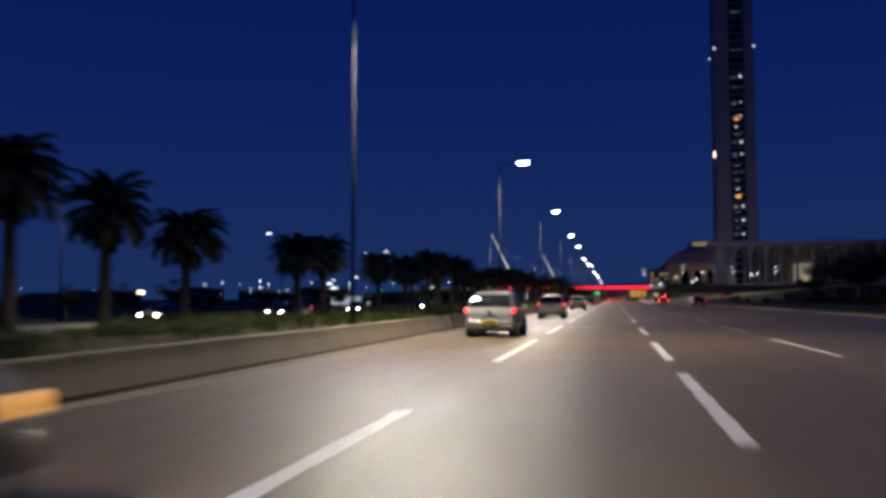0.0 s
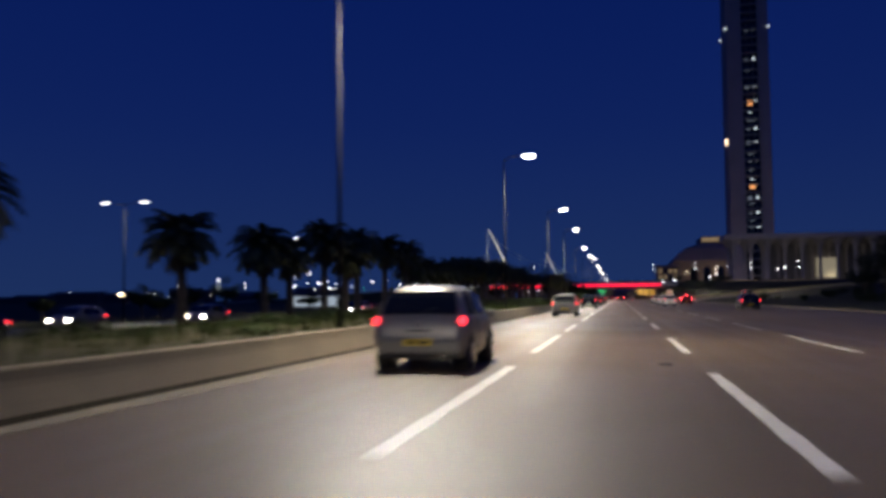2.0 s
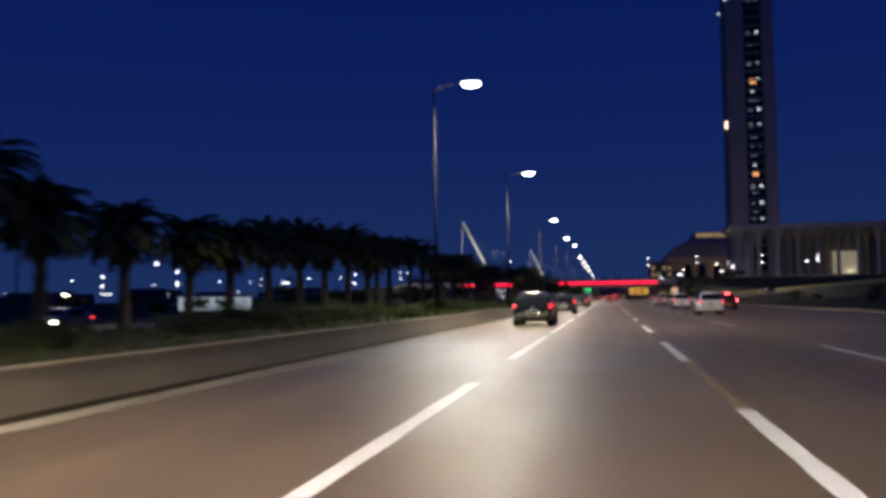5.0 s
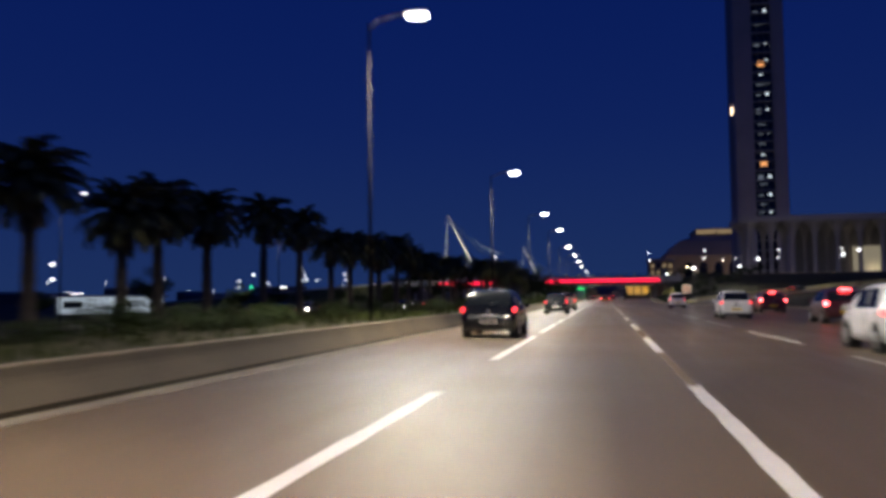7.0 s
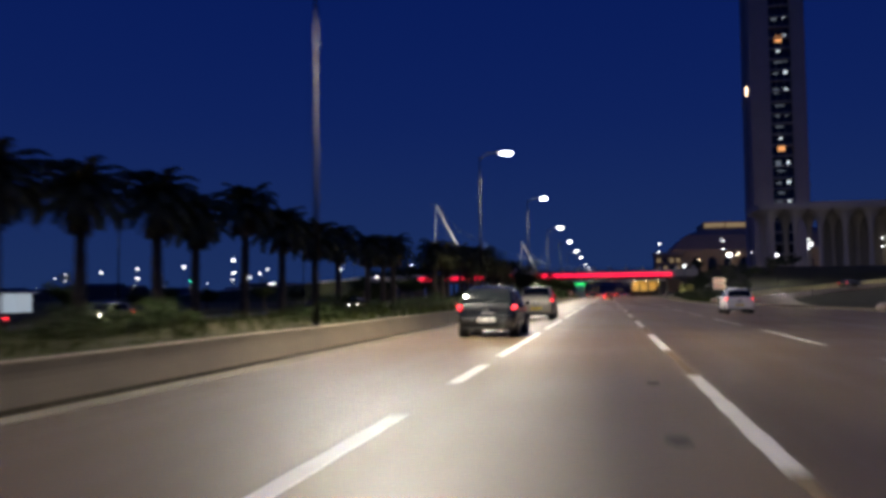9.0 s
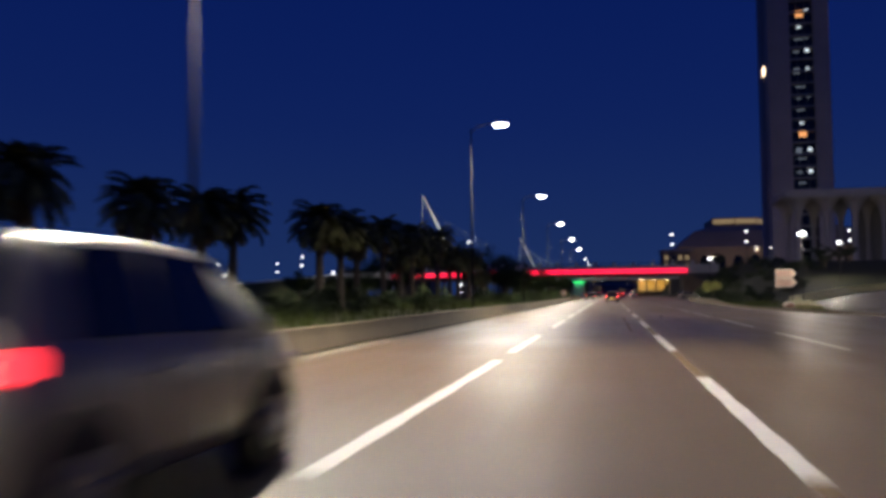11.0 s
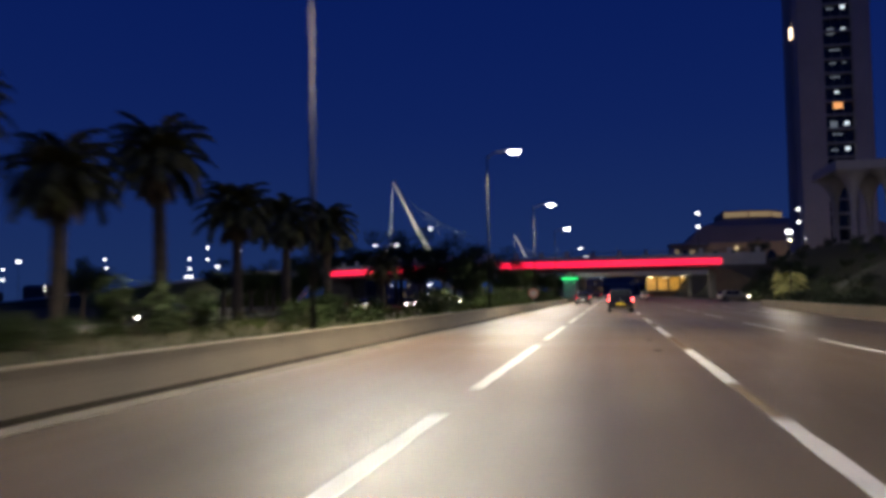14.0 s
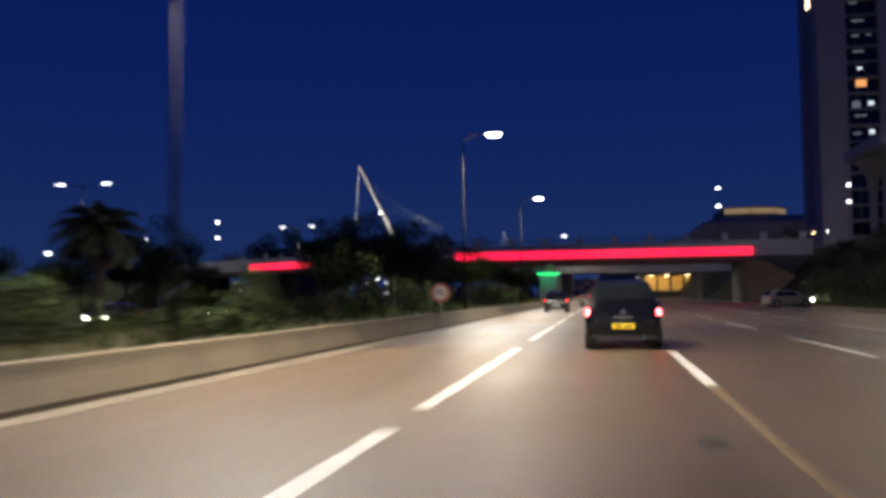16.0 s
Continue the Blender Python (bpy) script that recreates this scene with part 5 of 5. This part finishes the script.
# ---- palms ----
def frond(rng, verts, faces, base, azim, lift, length, droop, leaf=0.42, width=0.065):
    """One arched feather frond: a rachis with leaflets on both sides."""
    steps = 13
    d = Vector((math.cos(azim), math.sin(azim), 0))
    side = Vector((-d.y, d.x, 0))
    p = Vector(base)
    ang = lift
    pts = []
    for k in range(steps + 1):
        pts.append(p.copy())
        t = d * math.cos(ang) + Vector((0, 0, math.sin(ang)))
        p = p + t * (length / steps)
        ang -= droop / steps * (0.6 + 0.8 * k / steps)
    for k in range(steps):
        a, b = pts[k], pts[k + 1]
        n = len(verts)
        w = 0.03 * (1 - k / steps) + 0.008
        verts += [a - side * w, a + side * w, b + side * w, b - side * w]
        faces.append((n, n + 1, n + 2, n + 3))
        if k < 1:
            continue
        ll = leaf * math.sin(math.pi * min(1, (k + 1.2) / (steps + 1.5))) ** 0.6
        for s in (-1, 1):
            for h in (0.1, 0.6):
                o = a.lerp(b, h)
                tip = o + side * s * ll * (0.8 + 0.3 * rng.random()) + (b - a).normalized() * ll * 0.55 + Vector((0, 0, -ll * (0.25 + 0.35 * rng.random())))
                wv = (b - a).normalized() * width
                n = len(verts)
                verts += [o - wv, o + wv, tip]
                faces.append((n, n + 1, n + 2))


def palm_meshes(seed, height):
    rng = random.Random(seed)
    v, f = [], []
    seg = 12
    lean = (rng.random() - 0.5) * 0.5
    zs = [-0.5 + (height - 1.6 + 0.5) * k / 16 for k in range(17)]
    for k, z in enumerate(zs):
        r = 0.30 * (1 - 0.35 * k / 16) * (1.0 + 0.10 * (k % 2)) + (0.10 if k == 0 else 0)
        for j in range(seg):
            a = 2 * math.pi * j / seg + 0.26 * k
            v.append((r * math.cos(a) + lean * (k / 16) ** 2, r * math.sin(a), z))
    for k in range(16):
        for j in range(seg):
            f.append((k * seg + j, k * seg + (j + 1) % seg, (k + 1) * seg + (j + 1) % seg, (k + 1) * seg + j))
    trunk = bpy.data.meshes.new("trunk")
    trunk.from_pydata(v, [], f)
    trunk.materials.append(M_BARK)
    top = Vector((lean, 0, height - 1.7))
    v, f = [], []
    for k in range(60):
        u = k / 60
        frond(rng, v, f, top + Vector((0, 0, 0.5 * (1 - u))), 2.39996 * k + 0.3 * rng.random(), 1.25 - 1.35 * u + 0.2 * rng.random(), 2.1 + 0.6 * rng.random(), 1.5 + 0.8 * rng.random(), 0.5, 0.085)
    crown = bpy.data.meshes.new("crown")
    crown.from_pydata([tuple(c) for c in v], [], f)
    crown.materials.append(M_FROND)
    v, f = [], []
    for k in range(18):
        frond(rng, v, f, top + Vector((0, 0, -0.15)), 2.39996 * k, -0.45 - 0.5 * rng.random(), 1.2 + 0.5 * rng.random(), 0.9, 0.25)
    skirt = bpy.data.meshes.new("dry_skirt")
    skirt.from_pydata([tuple(c) for c in v], [], f)
    skirt.materials.append(M_DRYFROND)
    return trunk, crown, skirt


PALMS = [palm_meshes(3 + k, h) for k, h in enumerate((6.0, 6.6, 7.3, 8.2))]


def palm(x, y, z, which, turn, size=1.0):
    root = empty("palm_tree", "feathery date palm with a dry skirt on the planted strip", "palm tree", "palms along the median")
    for nm, me in zip(("trunk", "crown", "dry_skirt"), PALMS[which]):
        o = new(nm, me)
        o.parent = root
    root.matrix_basis = pose(x, y, z, 0, 0, turn) @ Matrix.Scale(size, 4)
    return root


rng = random.Random(21)
HEIGHTS = (6.0, 6.6, 7.3, 8.2)
ROW = [(14.0, 7.6), (28.0, 7.4), (34.5, 6.8), (41.0, 6.0), (57.6, 5.9), (64.0, 6.3), (79.0, 5.8), (88.8, 5.9), (94.0, 5.6), (99.4, 7.0), (104.5, 6.2), (109.6, 7.3), (117.2, 7.3), (124.2, 7.2), (128.5, 6.2), (134.5, 6.0), (140.2, 5.9), (145.3, 6.0), (151.5, 6.5), (156.0, 6.8), (161.6, 6.9), (167.1, 7.4), (173.7, 6.7), (177.2, 7.4), (183.2, 7.6), (190.1, 8.0), (196.6, 7.9), (205.0, 7.0), (210.2, 7.2), (215.8, 7.5), (221.0, 7.0), (226.4, 8.1), (233.0, 7.4), (239.5, 7.0), (246.0, 7.2), (254.2, 7.0), (260.6, 7.3), (264.3, 7.6)]
ROW = [(-21.5, y, h) for y, h in ROW] + [(-18.4, y, h) for y, h in ((271.0, 7.4), (275.4, 7.4), (280.0, 7.0), (286.0, 7.8), (292.0, 6.5), (296.0, 8.1), (302.3, 7.0), (308.4, 8.7), (315.8, 7.0), (323.1, 7.2), (329.3, 7.4), (345.3, 4.9))]
for x, y, h in ROW:
    k = min(range(4), key=lambda q: abs(HEIGHTS[q] - h))
    palm(x + 0.7 * (rng.random() - 0.5), y, 0.0, k, 360 * rng.random(), h / HEIGHTS[k])
low_palm = palm(17.2, 364.0, -2.0, 0, 40, 0.85)
tagged(low_palm, "low green palm fanning out beside the kerb")


# ---- shrubs, trees, grass ----
def leaf_cloud(rng, verts, faces, centre, radius, count, size):
    """Small bent leaves scattered through an uneven clump."""
    for _ in range(count):
        while True:
            p = Vector((rng.uniform(-1, 1), rng.uniform(-1, 1), rng.uniform(-1, 1)))
            if 0.25 < p.length < 1:
                break
        p = Vector((p.x * radius[0], p.y * radius[1], p.z * radius[2])) * (0.72 + 0.38 * noise.noise(p * 1.7 + Vector(centre)) + 0.2) + Vector(centre)
        a = Vector((rng.uniform(-1, 1), rng.uniform(-1, 1), rng.uniform(-0.6, 0.6))).normalized() * size * rng.uniform(0.6, 1.3)
        b = a.cross(Vector((rng.uniform(-1, 1), rng.uniform(-1, 1), 1))).normalized() * size * 0.45
        n = len(verts)
        verts += [p, p + a * 0.5 + b, p + a, p + a * 0.5 - b]
        faces.append((n, n + 1, n + 2, n + 3))


def shrub_mesh(seed, material):
    rng = random.Random(seed)
    v, f = [], []
    for _ in range(9):
        c = (rng.uniform(-0.62, 0.62), rng.uniform(-0.62, 0.62), rng.uniform(0.2, 0.65))
        r = rng.uniform(0.26, 0.52)
        leaf_cloud(rng, v, f, c, (r, r, r * rng.uniform(0.7, 1.15)), int(620 * r * r) + 60, 0.085)
    me = bpy.data.meshes.new("foliage")
    me.from_pydata([tuple(c) for c in v], [], f)
    me.materials.append(material)
    b2 = bmesh.new()
    for k in range(5):
        a = 1.3 * k
        add_tube(b2, (0, 0, -0.15), (0.4 * math.cos(a), 0.4 * math.sin(a), 0.6), 0.03, 0.01, 5, False)
    stems = bpy.data.meshes.new("stem")
    b2.to_mesh(stems)
    b2.free()
    stems.materials.append(M_BARK)
    return me, stems


SHRUBS = [shrub_mesh(40 + k, M_LEAF) for k in range(4)]
SHRUBS_D = [shrub_mesh(60 + k, M_LEAF_D) for k in range(3)]


def shrub(x, y, z, which, size, tall, dark_=False):
    root = empty("shrub", "dark green shrub on the embankment" if dark_ else "low green shrub on the planted strip", "shrub", "shrubs of the embankment" if dark_ else "shrubs along the median")
    for nm, me in zip(("foliage", "stem"), (SHRUBS_D if dark_ else SHRUBS)[which]):
        o = new(nm, me)
        o.parent = root
    root.matrix_basis = pose(x, y, z, 0, 0, 77 * (x + y)) @ Matrix.Diagonal((size, size, tall, 1))


rng = random.Random(8)
y = -4.0
while y < 425:
    x = -8.6 - 5.6 * rng.random()
    tall = 0.55 + 0.55 * rng.random() if y > 110 else 0.30 + 0.25 * rng.random()
    if y > 235 and rng.random() < 0.4:
        tall += 0.7
    if y > 360:
        tall += 0.6
    shrub(x, y, 0.36, rng.randrange(4), 0.9 + 0.8 * rng.random(), tall)
    y += 1.5 + 2.3 * rng.random()
for _ in range(130):
    y = 288 + 135 * rng.random()
    e = road_edge(y)
    x = e + 1.6 + 15 * rng.random() ** 1.3
    d, rz = ramp_near(x, y)
    if d < 8.5 or (y > 416 and x < 29) or math.hypot(x - 17.2, y - 364) < 4.6 or (x < 20.5 and 344 < y < 366):
        continue
    k = 1.2 + 1.6 * rng.random()
    if x > e + 6.5:
        k *= 0.42
    elif 300 < y < 368:
        k = 0.55 + 0.3 * k
    shrub(x, y, land(x, y) - 0.1, rng.randrange(3), k, k * (0.9 + 0.4 * rng.random()), True)
for _ in range(60):
    y = 150 + 150 * rng.random()
    x = 24 + 50 * rng.random()
    d, rz = ramp_near(x, y)
    if d > 12 and x > 40:
        k = 1.3 + 1.5 * rng.random()
        shrub(x, y, land(x, y) - 0.1, rng.randrange(3), k, k, True)


def tree_meshes(seed, height, spread, material, leaves):
    rng = random.Random(seed)
    b2 = bmesh.new()
    add_tube(b2, (0, 0, -0.6), (0.1, 0, height * 0.42), 0.26, 0.17, 10, False)
    tips = []
    for k in range(9):
        a = 2.4 * k
        s = Vector((0.1, 0, height * (0.30 + 0.04 * (k % 4))))
        mid = s + Vector((math.cos(a), math.sin(a), 0.9)) * spread * 0.32
        tip = mid + Vector((math.cos(a + 0.3), math.sin(a + 0.3), 0.55)) * spread * (0.3 + 0.15 * rng.random())
        add_tube(b2, s, mid, 0.10, 0.07, 6, False)
        add_tube(b2, mid, tip, 0.07, 0.025, 6, False)
        tips += [mid, tip]
    tips.append(Vector((0, 0, height * 0.82)))
    trunk = bpy.data.meshes.new("trunk")
    b2.to_mesh(trunk)
    b2.free()
    trunk.materials.append(M_BARK)
    v, f = [], []
    for t in tips:
        r = spread * (0.30 + 0.14 * rng.random())
        leaf_cloud(rng, v, f, (t.x, t.y, t.z + 0.25 * r), (r, r, r * 0.75), leaves, 0.20)
    crown = bpy.data.meshes.new("crown")
    crown.from_pydata([tuple(c) for c in v], [], f)
    crown.materials.append(material)
    return trunk, crown


TREES = [tree_meshes(70, 7.4, 3.3, M_LEAF, 330), tree_meshes(71, 8.6, 3.8, M_LEAF, 340), tree_meshes(72, 5.8, 2.9, M_LEAF, 280)]
TREES_D = [tree_meshes(80, 11.5, 5.2, M_LEAF_D, 420), tree_meshes(81, 9.0, 4.4, M_LEAF_D, 400)]


def tree(x, y, z, which, size, dark_=False):
    root = empty("broadleaf_tree", "dark dense tree on the embankment" if dark_ else "bushy green tree before the overpass", "tree", "trees of the embankment" if dark_ else "trees before the overpass")
    for nm, me in zip(("trunk", "crown"), (TREES_D if dark_ else TREES)[which]):
        o = new(nm, me)
        o.parent = root
    root.matrix_basis = pose(x, y, z, 0, 0, 61 * (x + 2 * y)) @ Matrix.Scale(size, 4)


for x, y, k, s in ((-14.5, 362, 2, 0.8), (-13.5, 384, 2, 0.85), (-19.0, 392, 0, 1.15), (-24.0, 398, 1, 1.15), (-14.0, 402, 0, 0.95), (-20.5, 408, 1, 1.15), (-15.0, 416, 0, 1.0), (-29.0, 405, 0, 1.25), (-42.0, 392, 1, 1.15), (-46.0, 372, 0, 0.9), (-50.0, 414, 2, 1.1), (-52.0, 402, 1, 0.9), (-50.0, 350, 2, 1.0), (-48.6, 386, 2, 1.05), (-23.5, 420, 0, 0.9), (-66, 432, 1, 1.0), (-56, 425, 0, 1.0), (-23.0, 410, 1, 1.0), (-13.5, 446, 0, 1.0), (-18, 458, 1, 1.0), (-14, 474, 0, 1.0), (-19, 492, 1, 1.1), (-14, 512, 0, 1.0), (-17, 540, 1, 1.1)):
    tree(x, y, -0.1, k, s)
for x, y, k, s in ((-30, 474, 0, 1.5), (-37, 478, 1, 1.6), (-44, 476, 1, 1.75), (-51, 481, 0, 1.95), (-58, 503, 1, 1.9), (-66, 509, 1, 1.95), (-75, 512, 0, 2.1), (-84, 520, 1, 1.7), (-93, 530, 0, 1.8), (-27, 505, 1, 1.4), (-36, 512, 0, 1.7)):
    tree(x, y, -0.6, k, 1.28 * s)
for x, y, k, s in ((50, 214, 0, 1.15), (57, 208, 0, 1.3), (65, 216, 0, 1.35), (73, 207, 1, 1.6), (81, 218, 0, 1.3), (92, 210, 0, 1.4), (60, 224, 1, 1.4), (54, 203, 1, 1.2), (103, 220, 0, 1.3), (48, 221, 1, 0.9), (36, 372, 1, 0.4), (33, 356, 1, 0.38), (37, 363, 0, 0.34), (41, 374, 1, 0.4), (29, 350, 1, 0.32), (24.8, 445, 1, 0.55), (27.8, 446, 1, 0.52)):
    tree(x, y, land(x, y) - 0.1, k, s, True)

# scrub beyond the far road
rng = random.Random(77)
y = 15.0
while y < 345:
    tree(-47.5 - 9 * rng.random(), y, -0.7, rng.randrange(3), 0.38 + 0.34 * rng.random())
    y += 6 + 8 * rng.random()

# grass of the strip and the verge: one scatter of blades
rng = random.Random(4)
v, f = [], []
for _ in range(26000):
    y = -8 + 440 * rng.random()
    x = -7.1 - 12.5 * rng.random() ** 1.4
    z = float(np.interp(-x, [7, 9, 11, 15, 19, 21], [0.30, 0.40, 0.43, 0.34, 0.1, 0.0]))
    h = (0.16 + 0.30 * rng.random()) * (1.3 if noise.noise((x * 0.2, y * 0.08, 1)) > 0 else 0.7)
    a = 6.283 * rng.random()
    w = 0.03 + 0.02 * rng.random()
    dx, dy = math.cos(a) * w, math.sin(a) * w
    lx, ly = h * 0.5 * (rng.random() - 0.5), h * 0.5 * (rng.random() - 0.5)
    n = len(v)
    v += [(x - dx, y - dy, z - 0.06), (x + dx, y + dy, z - 0.06), (x + lx, y + ly, z + h)]
    f.append((n, n + 1, n + 2))
tagged(mesh_object("grass", v, f, M_GRASS), "dry tufted grass on the planted strip", "grass", kind="stuff")
v, f = [], []
for _ in range(9000):
    y = 270 + 150 * rng.random()
    x = road_edge(y) + 0.3 + 6 * rng.random() ** 1.5
    z = land(x, y)
    h = 0.12 + 0.22 * rng.random()
    a = 6.283 * rng.random()
    dx, dy = math.cos(a) * 0.04, math.sin(a) * 0.04
    n = len(v)
    v += [(x - dx, y - dy, z - 0.06), (x + dx, y + dy, z - 0.06), (x + h * (rng.random() - 0.5), y, z + h)]
    f.append((n, n + 1, n + 2))
tagged(mesh_object("verge_grass", v, f, M_GRASS), "short dry grass along the embankment foot", "grass", kind="stuff")
